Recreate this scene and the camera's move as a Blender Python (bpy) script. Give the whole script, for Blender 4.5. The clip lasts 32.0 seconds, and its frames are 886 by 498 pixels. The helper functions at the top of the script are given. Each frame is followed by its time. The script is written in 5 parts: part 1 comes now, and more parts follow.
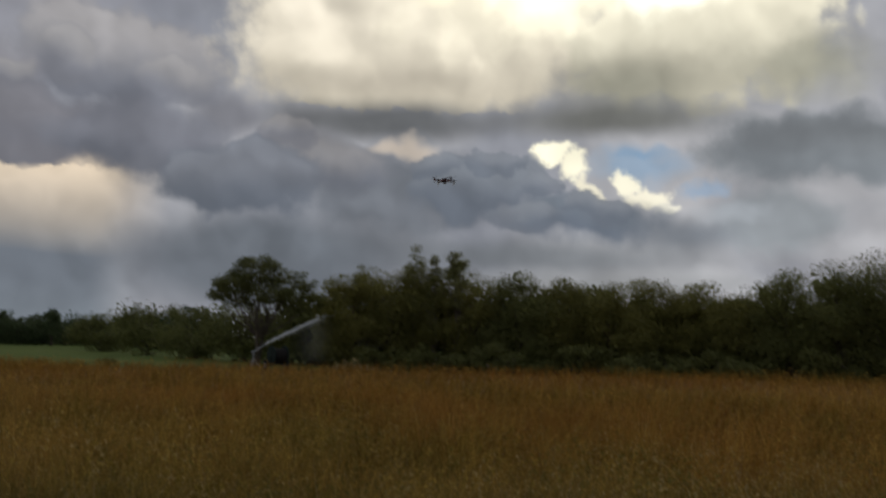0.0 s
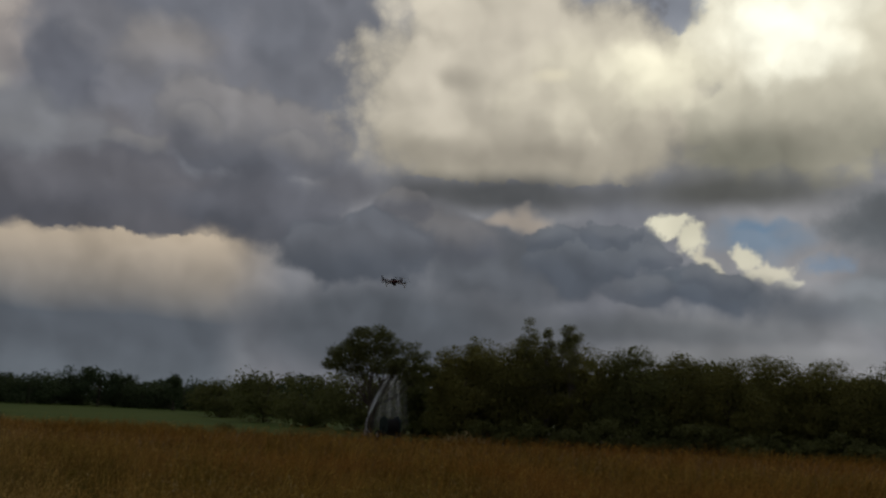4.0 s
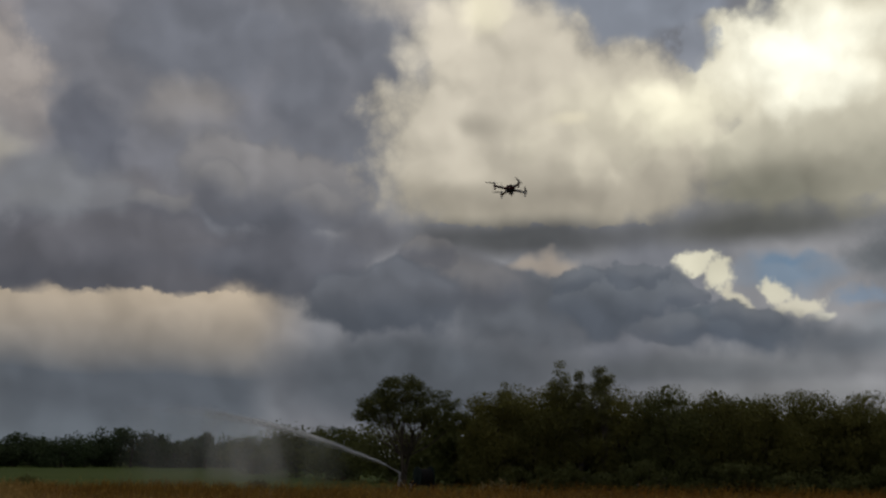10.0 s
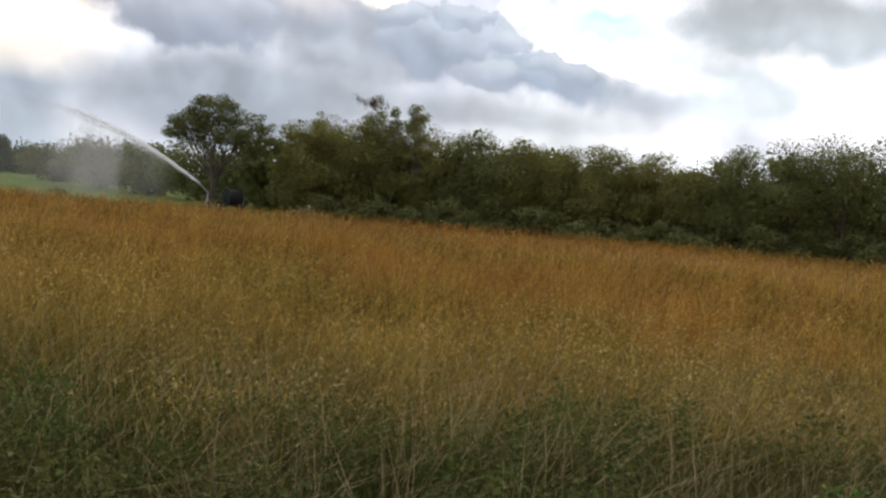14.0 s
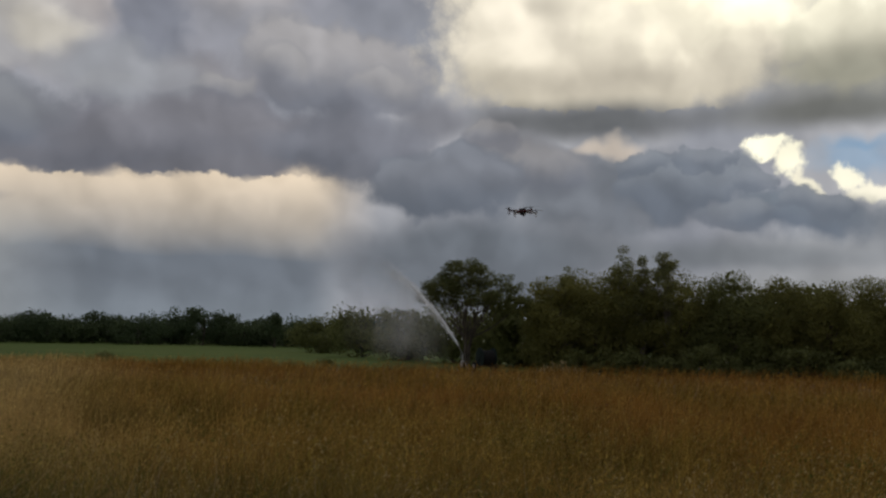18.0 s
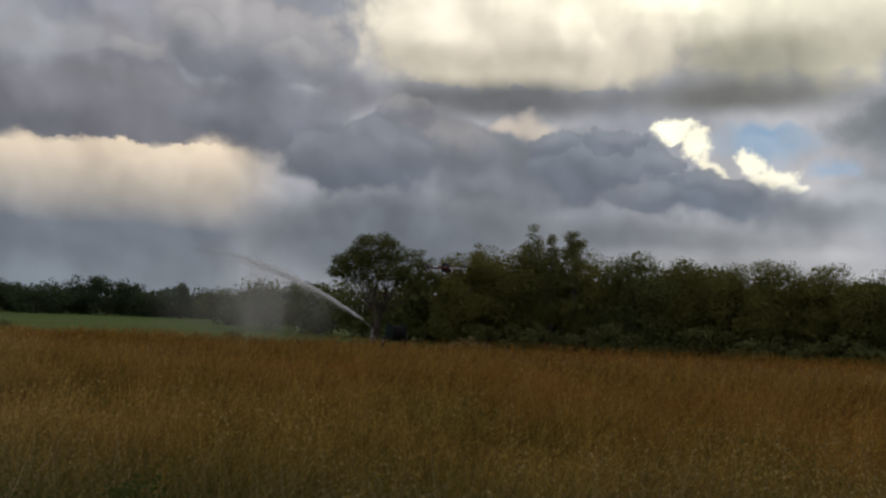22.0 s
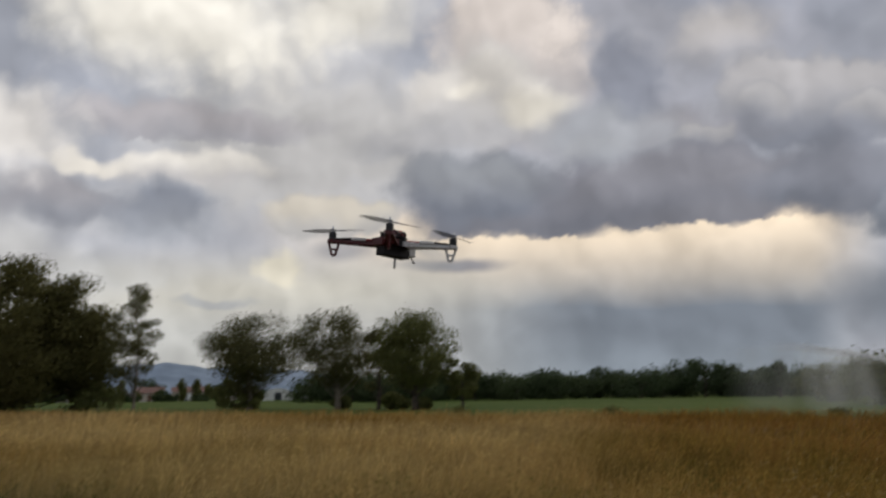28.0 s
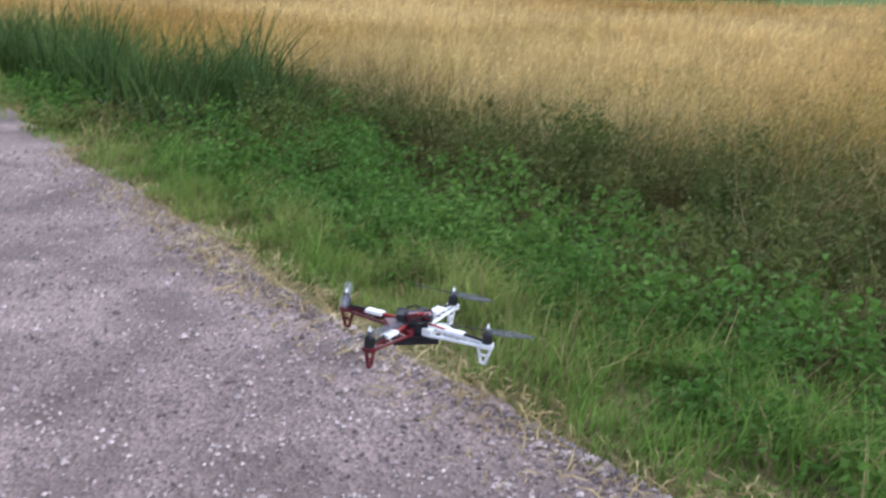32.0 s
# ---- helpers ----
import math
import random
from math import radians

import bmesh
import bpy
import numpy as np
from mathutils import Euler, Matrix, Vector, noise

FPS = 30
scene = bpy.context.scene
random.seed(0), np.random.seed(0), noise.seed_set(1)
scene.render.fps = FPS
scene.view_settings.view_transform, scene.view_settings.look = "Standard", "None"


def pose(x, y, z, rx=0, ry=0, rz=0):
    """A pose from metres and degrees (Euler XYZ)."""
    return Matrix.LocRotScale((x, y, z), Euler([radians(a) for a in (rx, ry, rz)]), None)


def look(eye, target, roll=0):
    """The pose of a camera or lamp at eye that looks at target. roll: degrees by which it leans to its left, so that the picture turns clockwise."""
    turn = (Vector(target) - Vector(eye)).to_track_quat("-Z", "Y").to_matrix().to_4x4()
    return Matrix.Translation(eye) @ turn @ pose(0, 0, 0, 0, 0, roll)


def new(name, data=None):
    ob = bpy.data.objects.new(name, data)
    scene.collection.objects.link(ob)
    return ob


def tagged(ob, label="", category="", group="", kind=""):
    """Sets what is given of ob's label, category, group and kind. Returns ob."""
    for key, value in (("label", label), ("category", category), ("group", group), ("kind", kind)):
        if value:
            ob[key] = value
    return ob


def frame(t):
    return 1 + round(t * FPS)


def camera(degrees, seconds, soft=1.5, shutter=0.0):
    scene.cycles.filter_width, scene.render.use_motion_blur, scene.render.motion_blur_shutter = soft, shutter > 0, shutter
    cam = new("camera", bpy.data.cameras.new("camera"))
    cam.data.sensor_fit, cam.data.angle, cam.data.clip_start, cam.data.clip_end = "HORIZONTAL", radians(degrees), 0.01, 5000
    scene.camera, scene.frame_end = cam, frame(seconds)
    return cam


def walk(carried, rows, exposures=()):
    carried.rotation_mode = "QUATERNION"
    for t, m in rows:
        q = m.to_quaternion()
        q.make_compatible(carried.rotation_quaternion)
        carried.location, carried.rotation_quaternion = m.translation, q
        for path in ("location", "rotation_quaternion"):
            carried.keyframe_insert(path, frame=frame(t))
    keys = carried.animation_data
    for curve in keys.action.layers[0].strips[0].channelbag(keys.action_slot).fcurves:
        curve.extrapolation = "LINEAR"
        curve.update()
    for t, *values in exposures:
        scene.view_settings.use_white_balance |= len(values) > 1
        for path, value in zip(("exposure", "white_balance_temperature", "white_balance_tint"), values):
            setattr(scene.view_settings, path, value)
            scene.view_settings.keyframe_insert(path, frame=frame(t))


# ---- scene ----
cam = camera(47.55, 32.0, soft=2.4, shutter=0.4)
# a camera in the hand of someone who stands on the gravel road and only turns
walk(cam, [
    (0.0, pose(0, 0, 1.65, 95.28, -1.12, -0.10)),
    (0.5, pose(0, 0, 1.65, 99.14, -1.58, 2.45)),
    (1.0, pose(0, 0, 1.65, 100.91, -2.19, 2.67)),
    (1.5, pose(0, 0, 1.65, 102.35, -2.72, 2.94)),
    (2.0, pose(0, 0, 1.65, 103.29, -2.48, 3.50)),
    (2.5, pose(0, 0, 1.65, 103.70, -2.55, 3.55)),
    (3.0, pose(0, 0, 1.65, 105.05, -1.89, 3.71)),
    (3.5, pose(0, 0, 1.65, 99.12, -2.25, 4.36)),
    (5.5, pose(0, 0, 1.65, 101.88, -1.28, 13.07)),
    (6.0, pose(0, 0, 1.65, 103.68, -1.05, 12.83)),
    (6.5, pose(0, 0, 1.65, 104.57, -0.87, 11.88)),
    (7.0, pose(0, 0, 1.65, 106.10, -1.03, 10.88)),
    (7.5, pose(0, 0, 1.65, 106.60, -1.12, 10.33)),
    (8.0, pose(0, 0, 1.65, 106.45, -1.02, 10.63)),
    (8.5, pose(0, 0, 1.65, 106.10, -1.13, 10.37)),
    (9.0, pose(0, 0, 1.65, 105.08, -1.04, 9.08)),
    (9.5, pose(0, 0, 1.65, 103.95, -0.66, 8.84)),
    (10.0, pose(0, 0, 1.65, 101.80, -0.43, 8.09)),
    (10.5, pose(0, 0, 1.65, 100.81, -0.58, 7.39)),
    (11.0, pose(0, 0, 1.65, 99.59, -0.32, 6.05)),
    (11.5, pose(0, 0, 1.65, 99.06, 0.03, 5.47)),
    (12.0, pose(0, 0, 1.65, 98.44, -0.12, 5.48)),
    (12.5, pose(0, 0, 1.65, 99.12, -0.17, 3.61)),
    (13.0, pose(0, 0, 1.65, 93.81, -0.54, -0.28)),
    (13.3, pose(0, 0, 1.65, 90.97, -1.74, -0.28)),
    (13.5, pose(0, 0, 1.65, 89.51, -2.22, -0.24)),
    (14.0, pose(0, 0, 1.65, 87.13, -4.95, -2.63)),
    (14.2, pose(0, 0, 1.65, 92.58, -2.85, 0.36)),
    (14.5, pose(0, 0, 1.65, 99.82, -1.19, 3.84)),
    (16.5, pose(0, 0, 1.65, 101.85, -1.51, 10.30)),
    (17.0, pose(0, 0, 1.65, 100.48, -1.97, 10.91)),
    (17.5, pose(0, 0, 1.65, 97.80, -1.90, 12.54)),
    (18.0, pose(0, 0, 1.65, 95.17, -1.15, 11.62)),
    (18.5, pose(0, 0, 1.65, 95.37, -0.97, 11.74)),
    (19.0, pose(0, 0, 1.65, 95.39, -1.21, 9.06)),
    (19.5, pose(0, 0, 1.65, 95.14, -1.62, 5.91)),
    (20.0, pose(0, 0, 1.65, 95.33, -1.86, 5.46)),
    (20.5, pose(0, 0, 1.65, 95.07, -2.21, 5.17)),
    (21.0, pose(0, 0, 1.65, 94.81, -2.08, 5.38)),
    (21.5, pose(0, 0, 1.65, 94.25, -2.03, 5.83)),
    (22.0, pose(0, 0, 1.65, 93.89, -2.16, 6.50)),
    (22.5, pose(0, 0, 1.65, 92.67, -2.05, 8.82)),
    (23.0, pose(0, 0, 1.65, 89.19, -1.70, 11.05)),
    (23.5, pose(0, 0, 1.65, 89.31, -1.90, 13.58)),
    (24.0, pose(0, 0, 1.65, 90.41, -1.87, 15.61)),
    (24.5, pose(0, 0, 1.65, 92.82, -1.26, 19.18)),
    (26.5, pose(0, 0, 1.65, 99.47, -1.57, 26.72)),
    (27.0, pose(0, 0, 1.65, 100.30, -1.60, 30.04)),
    (27.5, pose(0, 0, 1.65, 100.62, -0.80, 35.24)),
    (28.0, pose(0, 0, 1.65, 98.01, 0.85, 39.48)),
    (28.5, pose(0, 0, 1.65, 93.72, 0.64, 44.91)),
    (29.0, pose(0, 0, 1.65, 93.36, 0.36, 48.24)),
    (29.5, pose(0, 0, 1.65, 92.47, -0.22, 48.16)),
    (30.0, pose(0, 0, 1.65, 87.44, 0.82, 49.27)),
    (30.5, pose(0, 0, 1.65, 84.68, 1.05, 52.32)),
    (31.0, pose(0, 0, 1.65, 81.92, 0.03, 51.16)),
    (31.5, pose(0, 0, 1.65, 78.71, 0.27, 52.53)),
    (32.0, pose(0, 0, 1.65, 74.83, -0.49, 55.74)),
], exposures=[(0.0, -0.1, 6500, 10), (1.0, -0.55, 6500, 10), (2.0, -0.85, 6500, 10), (3.5, -0.85, 6500, 10), (5.5, -0.45, 6500, 10), (7.0, -0.6, 6500, 10), (8.0, -0.5, 6500, 10), (9.0, -0.6, 6500, 10), (10.0, -0.75, 6500, 10), (12.0, -0.75, 6500, 10), (12.8, -0.5, 6500, 10),
                (13.2, -0.2, 6500, 10), (13.5, 0.4, 6500, 10), (14.0, 1.5, 6500, 10), (14.5, 1.2, 6500, 10), (16.5, -0.55, 6500, 10), (17.3, -0.45, 6500, 10), (18.0, -0.05, 6500, 10), (19.0, 0.1, 6500, 10), (20.0, 0.0, 6500, 10), (21.0, -0.05, 6500, 10), (22.2, 0.15, 6500, 10), (23.0, 1.0, 6500, 10),
                (24.5, 1.3, 6500, 10), (26.5, 0.65, 6500, 10), (28.0, 0.3, 6500, 10), (29.0, 0.75, 6500, 10), (29.6, 0.75, 6500, 10), (30.0, 0.9, 6500, 10), (30.5, 1.8, 6500, 10), (31.0, 2.0, 6100, 12), (32.0, 2.4, 5350, 12)])


# ---- world and sun ----
SUN_AZ, SUN_EL = 18, 34  # degrees right of ahead, and up: behind the bright cloud


def srgb(r, g, b, k=1.0):
    """Linear colour of an 8-bit screen colour."""
    out = []
    for v in (r, g, b):
        v = v / 255.0
        out.append(k * (v / 12.92 if v <= 0.04045 else ((v + 0.055) / 1.055) ** 2.4))
    return (*out, 1.0)


class Net:
    """Short hands for a node tree."""

    def __init__(self, tree):
        self.tree, self.nodes, self.links = tree, tree.nodes, tree.links

    def put(self, socket, value):
        if isinstance(value, bpy.types.NodeSocket):
            self.links.new(value, socket)
        elif value is not None:
            socket.default_value = value

    def math(self, op, a, b=None, c=None):
        n = self.nodes.new("ShaderNodeMath")
        n.operation = op
        for s, v in zip(n.inputs, (a, b, c)):
            self.put(s, v)
        return n.outputs[0]

    def vec(self, op, a, b=None):
        n = self.nodes.new("ShaderNodeVectorMath")
        n.operation = op
        self.put(n.inputs[0], a)
        if b is not None:
            self.put(n.inputs[1], b)
        return n.outputs["Value"] if op in ("LENGTH", "DOT_PRODUCT") else n.outputs[0]

    def noise(self, vector, scale, detail=4.0, rough=0.55, colour=False, distortion=0.0):
        n = self.nodes.new("ShaderNodeTexNoise")
        self.put(n.inputs["Vector"], vector)
        n.inputs["Scale"].default_value, n.inputs["Detail"].default_value = scale, detail
        n.inputs["Roughness"].default_value, n.inputs["Distortion"].default_value = rough, distortion
        return n.outputs["Color" if colour else "Fac"]

    def span(self, value, a, b, c=0.0, d=1.0, smooth=True):
        n = self.nodes.new("ShaderNodeMapRange")
        n.interpolation_type = "SMOOTHSTEP" if smooth else "LINEAR"
        self.put(n.inputs["Value"], value)
        for s, v in zip(("From Min", "From Max", "To Min", "To Max"), (a, b, c, d)):
            self.put(n.inputs[s], v)
        return n.outputs[0]

    def mix(self, fac, a, b, blend="MIX"):
        n = self.nodes.new("ShaderNodeMix")
        n.data_type, n.blend_type = "RGBA", blend
        self.put(n.inputs[0], fac)
        self.put(n.inputs[6], a)
        self.put(n.inputs[7], b)
        return n.outputs[2]


world = bpy.data.worlds.new("cloudy_sky")
scene.world = world
world.use_nodes = True
world.node_tree.nodes.clear()
W = Net(world.node_tree)
coords = W.nodes.new("ShaderNodeTexCoord").outputs["Generated"]
sep = W.nodes.new("ShaderNodeSeparateXYZ")
W.put(sep.inputs[0], W.vec("NORMALIZE", coords))
az = W.math("MULTIPLY", W.math("ARCTAN2", W.math("MULTIPLY", sep.outputs[0], -1.0), sep.outputs[1]), 57.2958)
el = W.math("MULTIPLY", W.math("ARCSINE", sep.outputs[2]), 57.2958)
plane = W.nodes.new("ShaderNodeCombineXYZ")
W.put(plane.inputs[0], az)
W.put(plane.inputs[1], el)
sky_at = plane.outputs[0]
# billows: the direction is bent by three sizes of turbulence, and rounded lumps stand out of the rims
big = W.vec("SUBTRACT", W.noise(sky_at, 0.13, 3.0, 0.5, True), (0.5, 0.5, 0.5))
small = W.vec("SUBTRACT", W.noise(sky_at, 0.45, 2.5, 0.5, True), (0.5, 0.5, 0.5))
bent = W.vec("ADD", W.vec("ADD", sky_at, W.vec("MULTIPLY", big, (4.0, 2.4, 0.0))), W.vec("MULTIPLY", small, (2.2, 1.7, 0.0)))
soft_bent = W.vec("ADD", W.vec("ADD", sky_at, W.vec("MULTIPLY", big, (3.0, 1.4, 0.0))), W.vec("MULTIPLY", small, (0.5, 0.3, 0.0)))

soft_parts = W.nodes.new("ShaderNodeSeparateXYZ")
W.put(soft_parts.inputs[0], soft_bent)
soft_az, soft_el = soft_parts.outputs[0], soft_parts.outputs[1]
lumps = W.nodes.new("ShaderNodeTexVoronoi")
lumps.voronoi_dimensions, lumps.feature, lumps.normalize = "2D", "SMOOTH_F1", True
lumps.inputs["Scale"].default_value, lumps.inputs["Detail"].default_value = 0.33, 1.0
lumps.inputs["Roughness"].default_value, lumps.inputs["Smoothness"].default_value = 0.55, 0.35
W.put(lumps.inputs["Vector"], W.vec("ADD", sky_at, W.vec("MULTIPLY", small, (1.6, 1.6, 0.0))))
heads = W.nodes.new("ShaderNodeTexVoronoi")
heads.voronoi_dimensions, heads.feature, heads.normalize = "2D", "SMOOTH_F1", True
heads.inputs["Scale"].default_value, heads.inputs["Detail"].default_value = 1.25, 2.0
heads.inputs["Roughness"].default_value, heads.inputs["Smoothness"].default_value = 0.6, 0.3
W.put(heads.inputs["Vector"], W.vec("ADD", sky_at, W.vec("MULTIPLY", small, (0.9, 0.9, 0.0))))
fine_puff = W.span(heads.outputs["Distance"], 0.05, 0.6, -0.5, 0.5, False)
puff = W.span(lumps.outputs["Distance"], 0.05, 0.6, -0.5, 0.5, False)

nishita = W.nodes.new("ShaderNodeTexSky")
nishita.sky_type, nishita.sun_disc = "NISHITA", False
nishita.sun_elevation, nishita.sun_rotation = radians(SUN_EL), radians(SUN_AZ)
blue = W.mix(1.0, nishita.outputs[0], (0.10, 0.10, 0.10, 1.0), "MULTIPLY")


def screen(rgb, stops=0.0):
    """Radiance of a cloud from the screen colour that it has when the exposure stands at that many stops."""
    return (*(g * c * 2.0 ** -stops for c, g in zip(srgb(*rgb)[:3], (1.0, 1.0, 0.96))), 1.0)


# the general deck of grey cloud: heavy overhead and behind, broken into lighter heaps lower down
deck = W.span(W.noise(bent, 0.075, 4.0, 0.5), 0.36, 0.66)
colour = W.mix(deck, screen((124, 127, 138), -0.45), screen((160, 160, 166), -0.45))
heavy = W.mix(W.span(W.noise(bent, 0.05, 5.0, 0.6), 0.35, 0.65), screen((106, 109, 120), -0.3), screen((150, 151, 158), -0.3))
colour = W.mix(W.span(W.math("ADD", el, W.math("MULTIPLY", W.span(W.math("ABSOLUTE", az), 70, 110), 40.0)), 30, 42), colour, heavy)
gaps = W.math("MULTIPLY", W.span(el, 34, 50), W.span(W.noise(sky_at, 0.045, 4.0, 0.6), 0.60, 0.68))
colour = W.mix(gaps, colour, blue)

E6, E18, E27, E30 = -0.5, -0.05, 0.55, 0.8  # exposures at which the colours below were judged


def cloud(azimuth, elevation, wide, high, rgb, stops, amount=1.0, edge=0.35, soft=False, lump=0.3, low=None, base=None, mid=0.0):
    """A bank of cloud in that direction (degrees), over those laid before it. edge: how much of it is a soft rim;
    lump: how far rounded heads stand out of it; low: the colour of its underside; base: the level of a flat underside."""
    global colour
    off = W.vec("MULTIPLY", W.vec("SUBTRACT", soft_bent if soft else bent, (azimuth, elevation, 0.0)), (1.0 / wide, 1.0 / high, 0.0))
    dist = W.vec("LENGTH", off)
    if lump and not soft:
        dist = W.math("MULTIPLY_ADD", puff, lump, dist)
        dist = W.math("MULTIPLY_ADD", fine_puff, 0.55 if wide < 2.0 else 0.08, dist)
    if stops == E6:
        stops += float(np.interp(elevation, [5, 8, 12, 15, 18, 22], [0.45, 0.42, 0.32, 0.1, 0.0, -0.12]))
    if stops == E27:
        stops -= float(np.interp(elevation, [9, 14], [0.0, 0.35]))
    fac = W.span(dist, 1.0, 1.0 - edge, 0.0, amount)
    if base is not None:
        fac = W.math("MULTIPLY", fac, W.span(ragged, base - 0.10, base + 0.16))
    colour = W.mix(fac, colour, screen(low or rgb, stops))
    if low:
        top = W.span(W.vec("DOT_PRODUCT", off, (0.0, 1.0, 0.0)), mid - 0.6, mid + 0.5)
        colour = W.mix(W.math("MULTIPLY", top, fac), colour, screen(rgb, stops))


# level of the ragged undersides: flat, with small scallops
ragged = W.math("ADD", el, W.math("ADD", W.math("MULTIPLY", W.span(W.noise(sky_at, 0.5, 3.0, 0.6), 0.2, 0.8, -0.5, 0.5, False), 0.9), W.math("MULTIPLY", fine_puff, 0.35)))

# upper left: grey masses with pinkish light in them
cloud(27, 20, 17, 10, (126, 127, 137), E6, 0.9, 0.6)
cloud(35, 18.3, 6.0, 5.4, (168, 160, 157), E6, 0.92, 0.4, low=(134, 132, 138))
cloud(32.0, 20.4, 1.6, 2.0, (176, 168, 165), E6, 0.7, 0.9)
cloud(36, 24.0, 4.5, 2.4, (156, 150, 153), E6, 0.8, 0.7)
cloud(22.5, 23.2, 7.0, 4.0, (112, 115, 126), E6, 0.95, 0.5)
cloud(23.2, 18.4, 4.2, 2.9, (152, 148, 149), E6, 0.85, 0.6, low=(124, 125, 134))
cloud(28.4, 16.4, 2.2, 3.8, (110, 113, 125), E6, 0.9, 0.5)
cloud(16.5, 20.5, 2.4, 3.8, (114, 117, 128), E6, 0.85, 0.6)
cloud(18.6, 15.0, 6.0, 3.3, (146, 144, 148), E6, 0.97, 0.3, lump=0.45, low=(108, 111, 122))
cloud(27.5, 13.4, 7, 2.4, (138, 136, 143), E6, 0.85, 0.5, low=(112, 114, 125))
# the great sunlit cumulus with its flat grey base
cloud(9, 27.8, 9, 3.6, (192, 185, 178), E6, 0.92, 0.5)
cloud(-4, 27.2, 7.5, 4.0, (138, 144, 158), E6, 1.0, 0.3)
cloud(-4.5, 29.6, 5.5, 1.6, (196, 192, 188), E6, 0.9, 0.6)
cloud(2.0, 17.8, 12.0, 7.0, (216, 208, 194), E6, 1.0, 0.32, lump=0.2, low=(172, 165, 152), base=13.0, mid=-0.25)
cloud(5.8, 23.4, 6.6, 3.2, (214, 206, 192), E6, 1.0, 0.5)
cloud(-3.5, 19.0, 9, 4.6, (224, 217, 199), E6, 0.9, 0.8)
cloud(-14.0, 19.2, 8.6, 6.8, (236, 230, 211), E6, 1.0, 0.25, lump=0.45, low=(166, 162, 149), base=12.0, mid=-0.15)
cloud(-4.6, 26.0, 3.6, 2.2, (138, 144, 158), E6, 1.0, 0.35)
cloud(-6.6, 22.9, 1.5, 1.5, (142, 147, 160), E6, 0.95, 0.5)
cloud(-12.6, 21.6, 6.0, 4.0, (255, 253, 238), E6 - 0.5, 0.95, 0.85)
cloud(-5.2, 19.3, 4.2, 2.6, (255, 249, 226), E6 - 0.15, 0.9, 0.95)
cloud(0.6, 19.0, 1.8, 0.6, (240, 231, 208), E6, 0.75, 0.9, True)
cloud(5.8, 25.0, 2.4, 1.5, (246, 238, 214), E6, 0.9, 0.9)
cloud(5.9, 18.8, 2.2, 1.1, (158, 152, 142), E6, 0.55, 0.95, True)
cloud(9.5, 21.6, 2.2, 0.9, (180, 174, 164), E6, 0.5, 0.95)
cloud(3.5, 14.6, 9.5, 1.5, (164, 157, 146), E6, 0.7, 0.95, True)
cloud(-10.5, 14.6, 6.4, 2.6, (126, 125, 115), E6, 0.85, 0.95, True)
cloud(-20, 15.2, 6, 3.0, (140, 139, 128), E6, 0.85, 0.9)
cloud(3.0, 12.45, 10.4, 1.6, (96, 98, 102), E6, 0.97, 0.8, True)
cloud(-10, 12.6, 9.5, 1.6, (104, 105, 103), E6, 0.92, 0.85, True)
cloud(-21, 10.6, 8.0, 2.4, (112, 116, 122), E6, 0.97, 0.5, low=(126, 132, 140))
# blue-grey bank below it, with torn sunlit gaps
cloud(3, 8.5, 9, 3.4, (110, 115, 125), E6, 0.95, 0.6)
cloud(6.8, 10.0, 4.2, 2.0, (140, 139, 144), E6, 0.95, 0.45, lump=0.45, low=(106, 110, 121))
cloud(2.6, 11.0, 2.4, 0.65, (200, 188, 178), E6, 0.9, 0.8, lump=0.5)
cloud(-11.4, 9.9, 3.0, 1.25, (150, 172, 198), E18, 0.9, 0.75)
cloud(-11.4, 10.4, 2.2, 0.4, (128, 160, 194), E18, 0.55, 0.95)
cloud(-14.6, 8.6, 1.6, 0.7, (150, 172, 200), E18, 0.75, 0.9)
cloud(-6.6, 10.6, 1.5, 0.75, (255, 250, 228), E18 - 0.2, 1.0, 0.45, lump=0.4)
cloud(-7.8, 9.8, 1.1, 0.9, (255, 250, 228), E18 - 0.1, 1.0, 0.5, lump=0.4)
cloud(-8.6, 8.6, 0.5, 0.8, (250, 243, 222), E18, 0.9, 0.7)
cloud(-10.5, 9.0, 0.9, 0.55, (255, 250, 230), E18 - 0.1, 1.0, 0.5, lump=0.4)
cloud(-11.5, 8.4, 1.5, 0.6, (252, 246, 228), E18, 1.0, 0.6, lump=0.4)
cloud(-12.9, 7.9, 0.9, 0.4, (246, 242, 228), E18, 0.9, 0.7)
cloud(-1.6, 8.7, 4.4, 2.0, (122, 128, 139), E6, 1.0, 0.35, lump=0.45, low=(104, 111, 124))
cloud(-4.7, 9.8, 1.6, 0.9, (124, 130, 141), E6, 0.9, 0.5)
cloud(-8.0, 7.0, 5.8, 1.7, (112, 120, 132), E6, 1.0, 0.65, lump=0.3, low=(98, 106, 120))
cloud(-18.5, 6.9, 5.0, 2.0, (150, 156, 164), E6, 0.9, 0.6)
cloud(-13.5, 6.2, 5.0, 1.5, (116, 123, 134), E6, 0.85, 0.9, True)
cloud(-16.5, 7.4, 3.2, 0.8, (172, 178, 188), E6, 0.8, 0.8)
cloud(-6, 4.9, 16, 1.6, (112, 117, 124), E6, 0.85, 0.9, True)
cloud(-9, 3.4, 14, 1.2, (140, 143, 147), E18, 0.7, 0.9, True)
cloud(5, 5.2, 9, 2.2, (112, 117, 126), E6, 0.8, 0.9, True)
cloud(12.6, 12.4, 3.8, 2.1, (122, 123, 132), E6, 1.0, 0.75, True)
